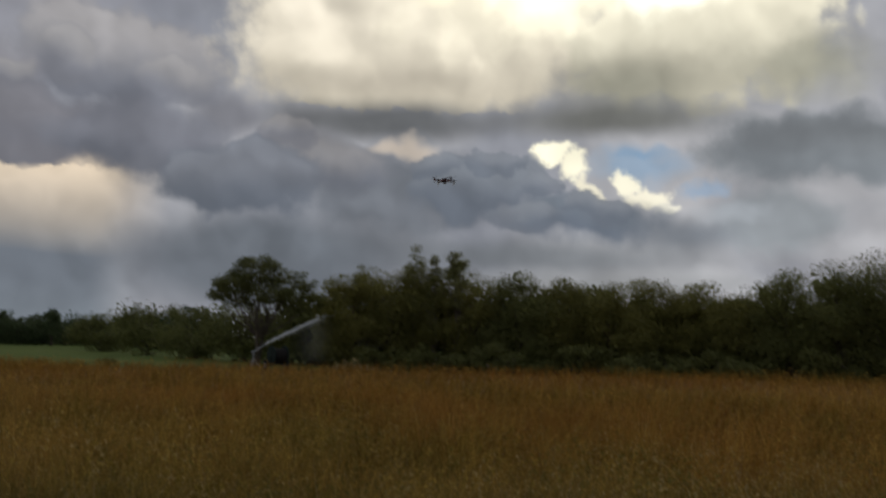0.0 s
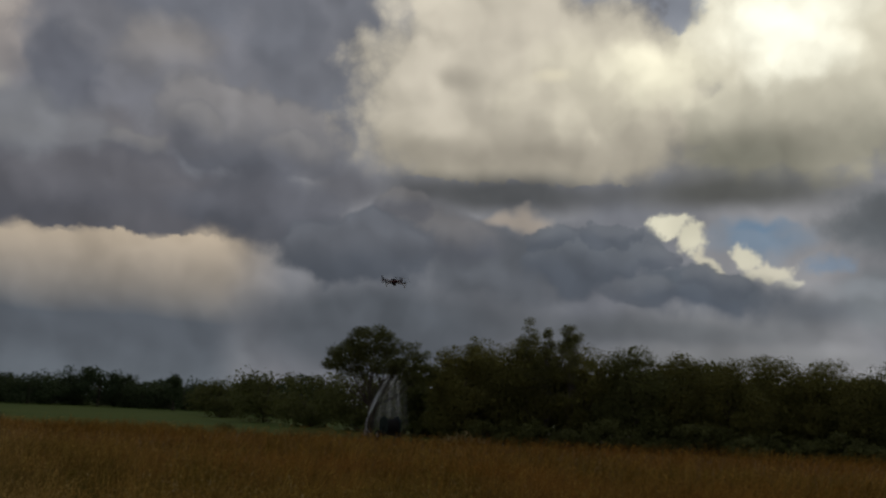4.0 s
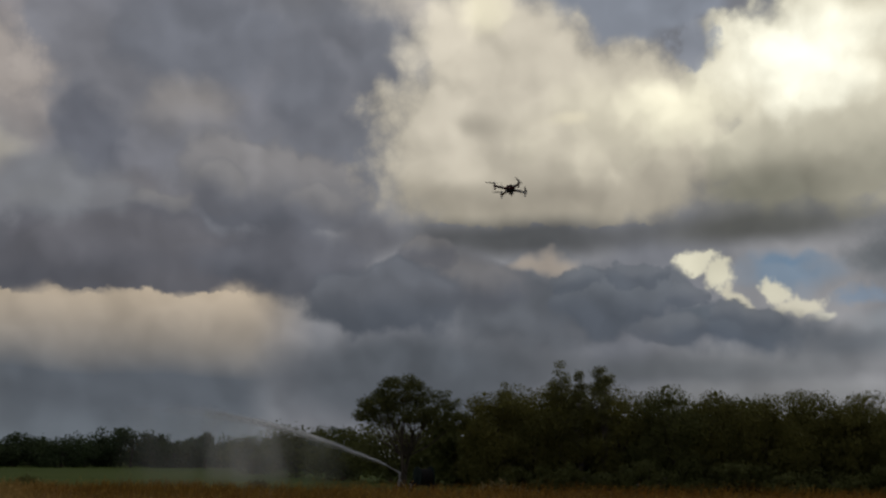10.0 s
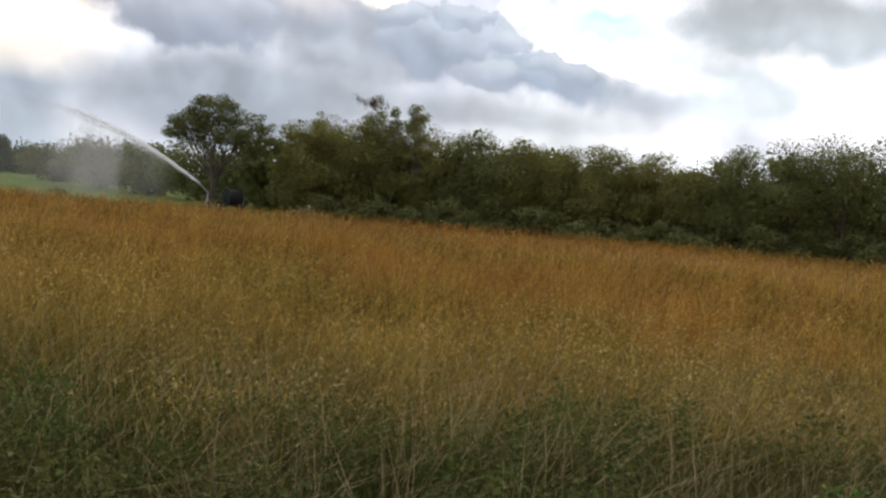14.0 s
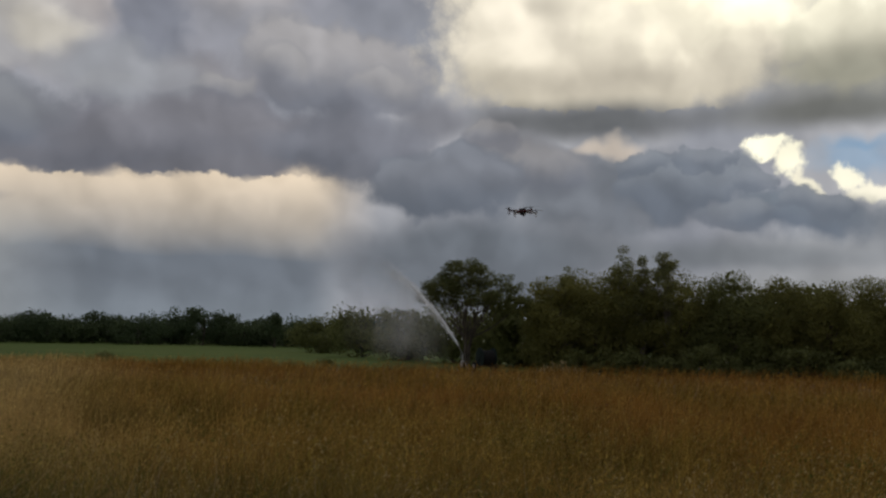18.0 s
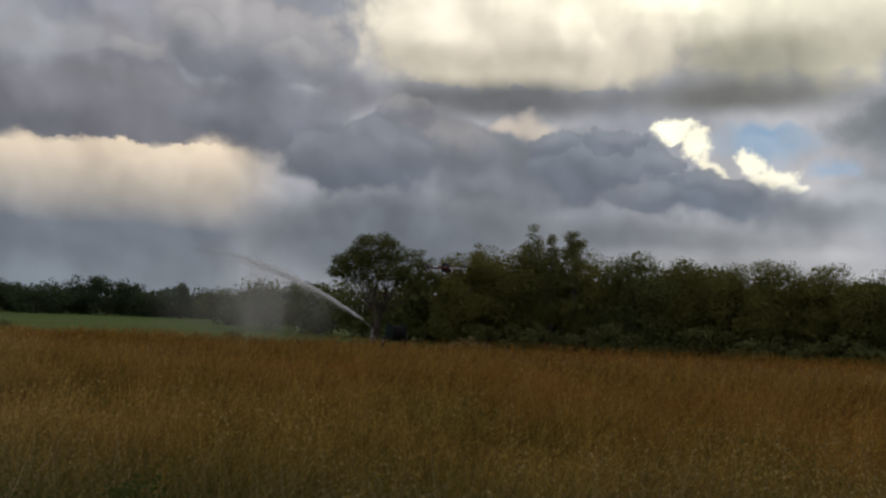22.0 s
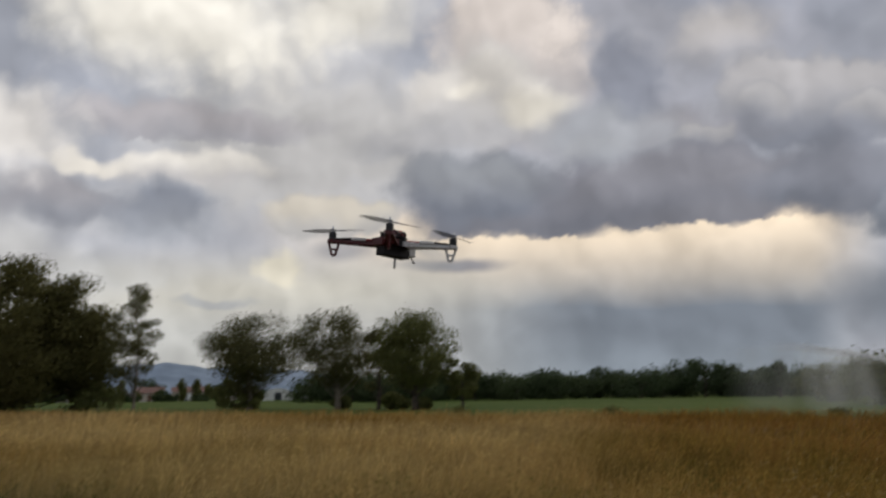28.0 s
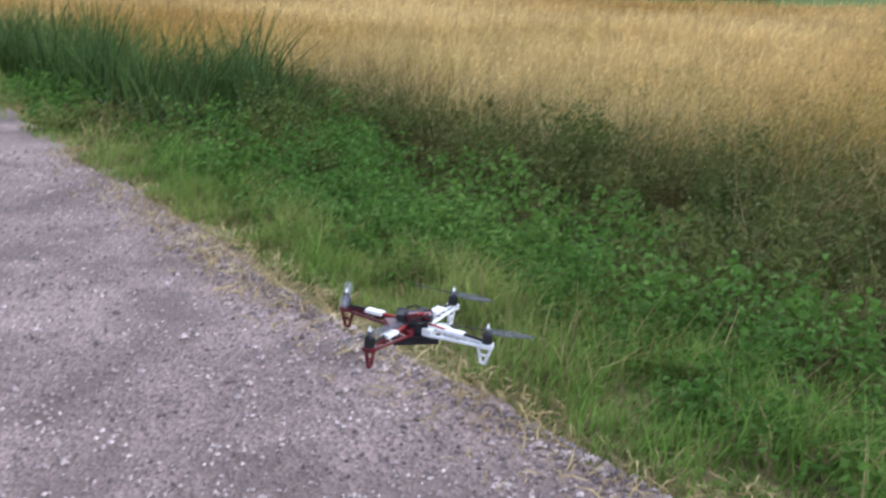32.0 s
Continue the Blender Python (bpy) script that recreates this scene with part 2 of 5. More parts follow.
# rounded heads in front of the dark banks, their tops lit and their feet in shade
for a, e, w, h in ((20.8, 14.6, 2.2, 1.5), (15.6, 14.0, 2.8, 1.7), (24.6, 13.2, 2.4, 1.3), (30.5, 13.0, 2.6, 1.4), (8.6, 11.6, 2.2, 1.1)):
    cloud(a, e, w, h, (150, 148, 151), E6, 0.75, 0.3, lump=0.4, low=(112, 114, 124), mid=0.25)
for a, e, w, h in ((0.8, 9.9, 1.7, 1.0), (-3.0, 10.2, 1.8, 1.0), (-5.6, 8.9, 1.6, 0.9), (-8.8, 7.6, 1.8, 0.9), (-4.6, 7.0, 2.2, 0.9)):
    cloud(a, e, w, h, (132, 137, 147), E6, 0.75, 0.3, lump=0.4, low=(104, 111, 124), mid=0.25)
# pale strip of light under the dark bank, fading down into a blue shower
low_sky = W.mix(W.span(soft_el, 4.4, 9.2, 0.0, 1.0, False), screen((96, 102, 112), E6), screen((200, 184, 165), E6))
low_sky = W.mix(W.span(soft_el, 3.6, 0.6), low_sky, screen((122, 130, 141), E18))
reach = W.math("MULTIPLY", W.math("MULTIPLY", W.span(soft_az, 15.0, 19.5), W.span(soft_az, 53.0, 36.0)), W.span(el, 11.0, 9.5))
colour = W.mix(reach, colour, low_sky)
low_pale = W.mix(W.span(soft_el, 3.0, 6.5), screen((206, 206, 206), E27), screen((216, 212, 204), E27))
colour = W.mix(W.math("MULTIPLY", W.span(soft_az, 30.0, 46.0), W.span(el, 8.5, 5.5)), colour, low_pale)
cloud(10.5, 4.2, 9.5, 4.0, (106, 112, 122), E6, 0.95, 0.6, True)
cloud(38.2, 7.0, 3.6, 0.6, (112, 113, 123), E6, 0.85, 0.8, True)
cloud(34.0, 10.3, 9.5, 3.0, (124, 124, 134), E6, 0.97, 0.45, low=(103, 106, 118), base=8.6)
cloud(25.5, 10.4, 9.8, 3.0, (122, 122, 131), E6, 0.97, 0.4, low=(104, 106, 117), base=8.9)
cloud(16.5, 10.6, 5.5, 2.6, (120, 122, 133), E6, 0.95, 0.5, low=(102, 106, 118), base=7.6)
cloud(11.5, 8.9, 5.4, 2.3, (122, 126, 137), E6, 1.0, 0.3, lump=0.35, low=(98, 104, 116), mid=-0.1)
# towards the group of trees
cloud(47, 14.2, 11, 6, (186, 184, 186), E27, 0.9, 0.6)
cloud(54, 20.4, 11, 4.6, (238, 233, 226), E27, 0.92, 0.8)
cloud(45, 21.5, 6, 3.0, (224, 219, 212), E27, 0.85, 0.8)
cloud(54, 14.8, 9, 1.5, (170, 166, 172), E27, 0.9, 0.6, low=(158, 157, 166), base=13.8)
cloud(37, 16.6, 6.2, 3.4, (206, 201, 198), E27, 0.9, 0.5, low=(176, 175, 180))
cloud(33.8, 16.3, 2.8, 1.5, (232, 225, 213), E27, 0.6, 0.9)
cloud(37.6, 17.2, 2.4, 0.9, (226, 220, 212), E27, 0.7, 0.9)
cloud(41.5, 14.0, 4.2, 1.3, (186, 184, 188), E27, 0.7, 0.8, low=(164, 165, 174))
cloud(30, 14.2, 5.0, 2.4, (160, 163, 172), E27, 0.8, 0.7)
cloud(37.5, 11.4, 6.2, 2.6, (152, 155, 164), E27, 0.95, 0.5, low=(122, 127, 141), base=8.8)
cloud(53, 12.5, 5.5, 1.1, (228, 223, 219), E27, 0.9, 0.5, low=(196, 193, 196))
cloud(55.0, 10.0, 3.8, 2.2, (148, 153, 168), E27, 0.9, 0.6, low=(170, 174, 186))
cloud(46.0, 9.9, 4.4, 1.5, (220, 212, 202), E27, 0.95, 0.4, lump=0.4, low=(186, 184, 186))
cloud(60.5, 10.6, 4.6, 1.8, (164, 162, 170), E27, 0.9, 0.5, low=(148, 151, 163))
cloud(59.3, 12.6, 3.2, 0.7, (236, 229, 221), E27, 0.85, 0.7)
cloud(48.7, 7.2, 2.1, 1.05, (234, 227, 212), E27, 0.95, 0.5, lump=0.4)
cloud(45.2, 8.1, 2.4, 0.9, (160, 160, 168), E27, 0.8, 0.8, True)
cloud(41.0, 7.9, 2.6, 0.8, (196, 191, 188), E27, 0.8, 0.8)
cloud(40.3, 7.1, 3.2, 0.5, (158, 160, 167), E27, 0.7, 0.9, True)
cloud(52.5, 5.2, 3, 0.35, (176, 180, 190), E27, 0.6, 0.7)
cloud(66, 14, 8, 3.4, (222, 217, 215), E27, 0.85, 0.7)
cloud(66, 10.0, 5, 1.2, (176, 174, 182), E27, 0.7, 0.8)
cloud(66, 7, 8, 3.4, (222, 221, 224), E27, 0.85, 0.7)
cloud(58.5, 6.2, 6, 1.6, (218, 219, 224), E27, 0.7, 0.9)

# modelling of the billows inside every bank: rounded heads in three sizes whose sides turn to the light
grain = W.span(W.noise(bent, 0.30, 3.0, 0.5), 0.25, 0.75, 0.93, 1.07, False)
colour = W.mix(1.0, colour, grain, "MULTIPLY")


def relief(field, step):
    """How far the surface of those lumps faces the sun, up and to the right."""
    at = W.vec("ADD", sky_at, W.vec("MULTIPLY", small, (1.6, 1.6, 0.0)))
    twin = W.nodes.new("ShaderNodeTexVoronoi")
    twin.voronoi_dimensions, twin.feature, twin.normalize = "2D", "SMOOTH_F1", True
    for key in ("Scale", "Detail", "Roughness", "Smoothness"):
        twin.inputs[key].default_value = field.inputs[key].default_value
    W.put(twin.inputs["Vector"], W.vec("ADD", at, (-0.55 * step, 0.83 * step, 0.0)))
    return W.math("SUBTRACT", twin.outputs["Distance"], field.outputs["Distance"])


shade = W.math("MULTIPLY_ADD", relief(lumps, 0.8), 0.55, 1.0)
colour = W.mix(1.0, colour, W.span(shade, 0.6, 1.4, 0.72, 1.28, False), "MULTIPLY")
mass = W.noise(bent, 0.14, 2.0, 0.4)
mass_sunward = W.noise(W.vec("ADD", bent, (-0.8, 1.2, 0.0)), 0.14, 2.0, 0.4)
lit = W.math("MULTIPLY_ADD", W.math("SUBTRACT", mass, mass_sunward), 1.1, 1.0)
colour = W.mix(1.0, colour, W.span(lit, 0.6, 1.4, 0.6, 1.4, False), "MULTIPLY")
back = W.nodes.new("ShaderNodeBackground")
W.put(back.inputs[0], colour)
back.inputs[1].default_value = 1.0
W.links.new(back.outputs[0], W.nodes.new("ShaderNodeOutputWorld").inputs[0])

sun = new("sun", bpy.data.lights.new("sun", "SUN"))
sun.data.energy, sun.data.angle, sun.data.color = 0.6, radians(16), (1.0, 0.93, 0.82)
ways = Vector((math.sin(radians(SUN_AZ)) * math.cos(radians(SUN_EL)), math.cos(radians(SUN_AZ)) * math.cos(radians(SUN_EL)), math.sin(radians(SUN_EL))))
sun.matrix_world = look(ways * 60, (0, 0, 0))


# ---- materials ----
def material(name, base, other=None, scale=3.0, rough=0.8, metal=0.0, bump=0.0, bump_scale=40.0, random_amount=0.0,
             glow_through=0.0, spec=0.5, fine=None, island=False):
    """Base colour mixed with another by two sizes of noise; random per piece; glow_through: share of light that passes a thin leaf."""
    m = bpy.data.materials.new(name)
    m.use_nodes = True
    m.node_tree.nodes.clear()
    n = Net(m.node_tree)
    at = n.nodes.new("ShaderNodeNewGeometry").outputs["Position"] if island else n.nodes.new("ShaderNodeTexCoord").outputs["Object"]
    other = other or tuple(0.7 * c for c in base)
    fac = n.span(n.noise(at, scale, 3.0, 0.6), 0.3, 0.7)
    col = n.mix(fac, (*base, 1.0), (*other, 1.0))
    grain = n.span(n.noise(at, fine or scale * 9.0, 2.0, 0.6), 0.2, 0.8, 0.78, 1.2, False)
    col = n.mix(1.0, col, grain, "MULTIPLY")
    if random_amount:
        if island:
            r = n.nodes.new("ShaderNodeNewGeometry").outputs["Random Per Island"]
        else:
            r = n.nodes.new("ShaderNodeObjectInfo").outputs["Random"]
        col = n.mix(1.0, col, n.span(r, 0.0, 1.0, 1.0 - random_amount, 1.0 + random_amount, False), "MULTIPLY")
    b = n.nodes.new("ShaderNodeBsdfPrincipled")
    n.put(b.inputs["Base Color"], col)
    b.inputs["Roughness"].default_value, b.inputs["Metallic"].default_value = rough, metal
    b.inputs["Specular IOR Level"].default_value = 0.12 if island else spec
    if bump:
        bn = n.nodes.new("ShaderNodeBump")
        bn.inputs["Strength"].default_value, bn.inputs["Distance"].default_value = bump, 0.02
        n.put(bn.inputs["Height"], n.noise(at, bump_scale, 3.0, 0.6))
        n.put(b.inputs["Normal"], bn.outputs[0])
    out = b.outputs[0]
    if glow_through:
        t = n.nodes.new("ShaderNodeBsdfTranslucent")
        n.put(t.inputs[0], col)
        s = n.nodes.new("ShaderNodeMixShader")
        s.inputs[0].default_value = glow_through
        n.put(s.inputs[1], out)
        n.put(s.inputs[2], t.outputs[0])
        out = s.outputs[0]
    n.links.new(out, n.nodes.new("ShaderNodeOutputMaterial").inputs[0])
    return m


def spray_material(name, opacity, patchy=False, fading=False):
    """Fine white water: mostly air."""
    m = bpy.data.materials.new(name)
    m.use_nodes = True
    m.node_tree.nodes.clear()
    n = Net(m.node_tree)
    d, t, clear = (n.nodes.new("ShaderNodeBsdf" + k) for k in ("Diffuse", "Translucent", "Transparent"))
    d.inputs[0].default_value = t.inputs[0].default_value = (0.9, 0.92, 0.94, 1.0)
    both = n.nodes.new("ShaderNodeMixShader")
    both.inputs[0].default_value = 0.7
    n.put(both.inputs[1], d.outputs[0])
    n.put(both.inputs[2], t.outputs[0])
    thin = n.nodes.new("ShaderNodeMixShader")
    thin.inputs[0].default_value = opacity
    if patchy:
        at = n.nodes.new("ShaderNodeTexCoord")
        uv = n.nodes.new("ShaderNodeSeparateXYZ")
        n.put(uv.inputs[0], at.outputs["UV"])
        rim = n.math("MULTIPLY", n.span(uv.outputs[0], 0.0, 0.45), n.span(uv.outputs[0], 1.0, 0.45))
        rim = n.math("MULTIPLY", rim, n.math("MULTIPLY", n.span(uv.outputs[1], 0.0, 0.35), n.span(uv.outputs[1], 1.0, 0.93)))
        streak = n.noise(n.vec("MULTIPLY", at.outputs["Object"], (1.0, 1.0, 0.12)), 0.35, 2.0, 0.5)
        n.put(thin.inputs[0], n.math("MULTIPLY", n.math("MULTIPLY", rim, n.span(streak, 0.25, 0.75)), opacity))
    if fading:
        uv = n.nodes.new("ShaderNodeSeparateXYZ")
        n.put(uv.inputs[0], n.nodes.new("ShaderNodeTexCoord").outputs["UV"])
        n.put(thin.inputs[0], n.span(uv.outputs[0], 1.0, 0.1, 0.0, opacity))
    n.put(thin.inputs[1], clear.outputs[0])
    n.put(thin.inputs[2], both.outputs[0])
    n.links.new(thin.outputs[0], n.nodes.new("ShaderNodeOutputMaterial").inputs[0])
    return m


WEED = material("field_weeds", (0.10, 0.13, 0.028), (0.15, 0.135, 0.035), 0.15, 0.8, random_amount=0.3, glow_through=0.3, island=True)
VERGE = material("verge_grass", (0.155, 0.255, 0.045), (0.215, 0.25, 0.065), 0.5, 0.75, random_amount=0.3, glow_through=0.3, island=True)
DRY = material("dry_verge_grass", (0.42, 0.33, 0.17), (0.30, 0.22, 0.10), 1.5, 0.85, random_amount=0.3, glow_through=0.2, island=True)
DITCH_LEAF = material("ditch_leaves", (0.058, 0.124, 0.017), (0.094, 0.165, 0.027), 0.9, 0.7, random_amount=0.28, glow_through=0.3, island=True)
DITCH_DARK = material("dull_ditch_leaves", (0.072, 0.10, 0.02), (0.105, 0.098, 0.028), 0.7, 0.8, random_amount=0.25, glow_through=0.25, island=True)
REED = material("reed_leaves", (0.042, 0.078, 0.018), (0.072, 0.108, 0.028), 1.2, 0.6, random_amount=0.55, glow_through=0.3, island=True)
REED_PALE = material("bleached_reed_leaves", (0.30, 0.33, 0.22), (0.25, 0.28, 0.16), 1.2, 0.7, random_amount=0.2, island=True)
LEAF_A = material("crown_leaves_dark", (0.16, 0.17, 0.058), (0.115, 0.122, 0.042), 0.25, 0.7, random_amount=0.11, glow_through=0.3, island=True)
LEAF_B = material("crown_leaves_green", (0.205, 0.195, 0.056), (0.145, 0.142, 0.043), 0.25, 0.7, random_amount=0.11, glow_through=0.3, island=True)
LEAF_C = material("crown_leaves_olive", (0.12, 0.118, 0.045), (0.085, 0.085, 0.034), 0.3, 0.7, random_amount=0.2, glow_through=0.3, island=True)
LEAF_WILLOW = material("willow_leaves", (0.135, 0.127, 0.044), (0.095, 0.092, 0.032), 0.18, 0.75, random_amount=0.11, glow_through=0.3, island=True)
LEAF_POPLAR = material("poplar_leaves", (0.25, 0.25, 0.10), (0.18, 0.185, 0.075), 0.3, 0.7, random_amount=0.2, glow_through=0.35, island=True)
LEAF_FAR = material("far_leaves", (0.085, 0.11, 0.05), (0.06, 0.085, 0.04), 0.08, 0.8, random_amount=0.2, glow_through=0.25, island=True)
BARK = material("bark", (0.10, 0.08, 0.06), (0.05, 0.04, 0.03), 2.0, 0.9, bump=0.6, bump_scale=12)
BARK_PALE = material("pale_bark", (0.22, 0.19, 0.15), (0.12, 0.10, 0.08), 2.0, 0.9, bump=0.5, bump_scale=12)


def straw_material(name, pale):
    """Dry grass in broad patches: golden, reddish far out, olive where weeds stand in it."""
    m = bpy.data.materials.new(name)
    m.use_nodes = True
    m.node_tree.nodes.clear()
    n = Net(m.node_tree)
    geo = n.nodes.new("ShaderNodeNewGeometry")
    at = geo.outputs["Position"]
    sy = n.nodes.new("ShaderNodeSeparateXYZ")
    n.put(sy.inputs[0], at)
    wide = n.vec("MULTIPLY", at, (0.5, 1.0, 0.0))
    gold, red, olive, light = (0.285, 0.158, 0.026, 1), (0.25, 0.108, 0.018, 1), (0.085, 0.069, 0.010, 1), (0.70, 0.52, 0.22, 1)
    if pale:
        gold, red, olive, light = (0.44, 0.28, 0.055, 1), (0.34, 0.18, 0.036, 1), (0.27, 0.20, 0.04, 1), (0.78, 0.62, 0.30, 1)
    left = n.span(n.math("MULTIPLY_ADD", sy.outputs[1], 0.55, sy.outputs[0]), 5, -9)
    bent_at = n.vec("ADD", wide, n.vec("MULTIPLY", n.noise(at, 0.12, 2.0, 0.5, True), (5.0, 5.0, 0.0)))
    col = n.mix(n.math("MULTIPLY", n.span(n.noise(wide, 0.06, 3.0, 0.5), 0.36, 0.55), n.math("MULTIPLY", n.span(sy.outputs[1], 9, 30, 0.35, 0.95), n.span(left, 0.0, 1.0, 1.0, 0.08))), gold, red)
    col = n.mix(n.math("MULTIPLY", n.span(n.noise(wide, 0.05, 3.0, 0.6), n.span(left, 0.0, 1.0, 0.62, 0.70), 0.36), n.span(left, 0.0, 1.0, 0.10, 0.92)), col, light)
    green = n.math("MULTIPLY", n.span(n.noise(bent_at, 0.16, 5.0, 0.62), 0.45, 0.57), n.span(sy.outputs[1], 60, 26, 0.45, 1.0))
    col = n.mix(n.math("MULTIPLY", green, n.span(left, 0.0, 1.0, 0.85, 0.4)), col, olive)
    col = n.mix(n.math("MULTIPLY", n.span(n.math("ADD", sy.outputs[1], n.math("MULTIPLY", n.noise(at, 0.3, 2.0), 4.0)), 18, 9, 0, 0.62), n.span(left, 0.0, 1.0, 1.0, 0.4)), col, olive)
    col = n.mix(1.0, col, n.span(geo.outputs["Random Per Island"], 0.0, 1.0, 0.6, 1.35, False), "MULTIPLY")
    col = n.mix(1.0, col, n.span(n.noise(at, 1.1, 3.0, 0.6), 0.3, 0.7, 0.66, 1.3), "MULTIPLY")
    b = n.nodes.new("ShaderNodeBsdfPrincipled")
    n.put(b.inputs["Base Color"], col)
    b.inputs["Roughness"].default_value, b.inputs["Specular IOR Level"].default_value = 0.85, 0.2
    t = n.nodes.new("ShaderNodeBsdfTranslucent")
    n.put(t.inputs[0], col)
    s = n.nodes.new("ShaderNodeMixShader")
    s.inputs[0].default_value = 0.35
    n.put(s.inputs[1], b.outputs[0])
    n.put(s.inputs[2], t.outputs[0])
    n.links.new(s.outputs[0], n.nodes.new("ShaderNodeOutputMaterial").inputs[0])
    return m


OAT = material("oat_heads", (0.52, 0.41, 0.19), (0.36, 0.26, 0.09), 0.4, 0.8, random_amount=0.4, glow_through=0.3, island=True)
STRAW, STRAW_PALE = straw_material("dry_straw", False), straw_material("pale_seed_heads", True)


def ground_material():
    """Soil and turf: green crop beyond the dry field, dry soil in it, dark earth in the ditch."""
    m = bpy.data.materials.new("ground_turf")
    m.use_nodes = True
    m.node_tree.nodes.clear()
    n = Net(m.node_tree)
    at = n.nodes.new("ShaderNodeNewGeometry").outputs["Position"]
    s = n.nodes.new("ShaderNodeSeparateXYZ")
    n.put(s.inputs[0], at)
    wob = n.math("MULTIPLY", n.math("SUBTRACT", n.noise(at, 0.35, 3.0), 0.5), 1.6)
    y = n.math("ADD", s.outputs[1], wob)
    earth = n.mix(n.noise(at, 1.2, 5.0), (0.05, 0.045, 0.025, 1), (0.11, 0.10, 0.05, 1))
    dry = n.mix(n.noise(at, 0.25, 5.0), (0.13, 0.078, 0.026, 1), (0.20, 0.12, 0.04, 1))
    green = n.mix(n.span(n.noise(at, 0.03, 5.0, 0.65), 0.35, 0.65), (0.058, 0.092, 0.015, 1), (0.09, 0.12, 0.021, 1))
    turf = n.mix(n.noise(at, 2.5, 4.0), (0.13, 0.12, 0.045, 1), (0.20, 0.17, 0.08, 1))
    earth = n.mix(n.math("MULTIPLY", n.span(y, 1.6, 2.2), n.span(y, 4.2, 3.4)), earth, turf)
    col = n.mix(n.span(y, 5.6, 8.0), earth, dry)
    col = n.mix(n.span(y, 66.0, 67.5), col, green)
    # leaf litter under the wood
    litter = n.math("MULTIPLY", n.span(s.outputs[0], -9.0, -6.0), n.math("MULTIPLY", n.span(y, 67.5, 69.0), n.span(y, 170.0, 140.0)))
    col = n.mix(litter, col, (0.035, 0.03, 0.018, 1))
    col = n.mix(1.0, col, n.span(n.noise(at, 6.0, 3.0), 0.2, 0.8, 0.75, 1.25, False), "MULTIPLY")
    b = n.nodes.new("ShaderNodeBsdfPrincipled")
    n.put(b.inputs["Base Color"], col)
    b.inputs["Roughness"].default_value, b.inputs["Specular IOR Level"].default_value = 0.95, 0.1
    bn = n.nodes.new("ShaderNodeBump")
    bn.inputs["Strength"].default_value, bn.inputs["Distance"].default_value = 0.7, 0.08
    n.put(bn.inputs["Height"], n.noise(at, 3.0, 5.0, 0.6))
    n.put(b.inputs["Normal"], bn.outputs[0])
    n.links.new(b.outputs[0], n.nodes.new("ShaderNodeOutputMaterial").inputs[0])
    return m


def gravel_material():
    """Compacted grey gravel with paler wheel tracks and damp dark patches."""
    m = bpy.data.materials.new("gravel_road")
    m.use_nodes = True
    m.node_tree.nodes.clear()
    n = Net(m.node_tree)
    at = n.nodes.new("ShaderNodeNewGeometry").outputs["Position"]
    broad = n.span(n.noise(at, 0.7, 4.0, 0.6), 0.35, 0.65)
    col = n.mix(broad, (0.16, 0.115, 0.102, 1), (0.23, 0.168, 0.15, 1))
    v = n.nodes.new("ShaderNodeTexVoronoi")
    v.inputs["Scale"].default_value = 58.0
    n.put(v.inputs["Vector"], at)
    sp = n.nodes.new("ShaderNodeSeparateColor")
    n.put(sp.inputs[0], v.outputs["Color"])
    col = n.mix(1.0, col, n.span(sp.outputs[0], 0.0, 1.0, 0.6, 1.4, False), "MULTIPLY")
    col = n.mix(n.span(n.noise(at, 1.1, 3.0, 0.6), 0.46, 0.64, 0.0, 0.7), col, (0.095, 0.07, 0.06, 1))
    col = n.mix(n.span(n.noise(at, 9.0, 3.0), 0.66, 0.75), col, (0.34, 0.29, 0.26, 1))
    b = n.nodes.new("ShaderNodeBsdfPrincipled")
    n.put(b.inputs["Base Color"], col)
    b.inputs["Roughness"].default_value, b.inputs["Specular IOR Level"].default_value = 0.9, 0.3
    bn = n.nodes.new("ShaderNodeBump")
    bn.inputs["Strength"].default_value, bn.inputs["Distance"].default_value = 0.9, 0.012
    n.put(bn.inputs["Height"], n.math("ADD", v.outputs["Distance"], n.noise(at, 25.0, 4.0)))
    n.put(b.inputs["Normal"], bn.outputs[0])
    n.links.new(b.outputs[0], n.nodes.new("ShaderNodeOutputMaterial").inputs[0])
    return m


# ---- mesh helpers ----
def quick_mesh(name, verts, faces, mat, slots=None, smooth=False):
    """A mesh from arrays; faces all of one size. slots: material number of each face."""
    verts, faces = np.asarray(verts, np.float32), np.asarray(faces, np.int32)
    me = bpy.data.meshes.new(name)
    k = faces.shape[1]
    me.vertices.add(len(verts))
    me.vertices.foreach_set("co", verts.ravel())
    me.loops.add(faces.size)
    me.loops.foreach_set("vertex_index", faces.ravel())
    me.polygons.add(len(faces))
    me.polygons.foreach_set("loop_start", np.arange(0, faces.size, k, dtype=np.int32))
    me.polygons.foreach_set("loop_total", np.full(len(faces), k, np.int32))
    for one in (mat if isinstance(mat, (list, tuple)) else [mat]):
        me.materials.append(one)
    if slots is not None:
        me.polygons.foreach_set("material_index", np.asarray(slots, np.int32))
    me.polygons.foreach_set("use_smooth", np.full(len(faces), smooth))
    me.update(calc_edges=True)
    return me


def part(name, bm, mat, parent=None, label="", smooth=False):
    """One mesh object from a bmesh, under a thing or a part."""
    me = bpy.data.meshes.new(name)
    bm.to_mesh(me)
    bm.free()
    me.materials.append(mat)
    for p in me.polygons:
        p.use_smooth = smooth
    ob = new(name, me)
    ob.parent = parent
    return tagged(ob, label)


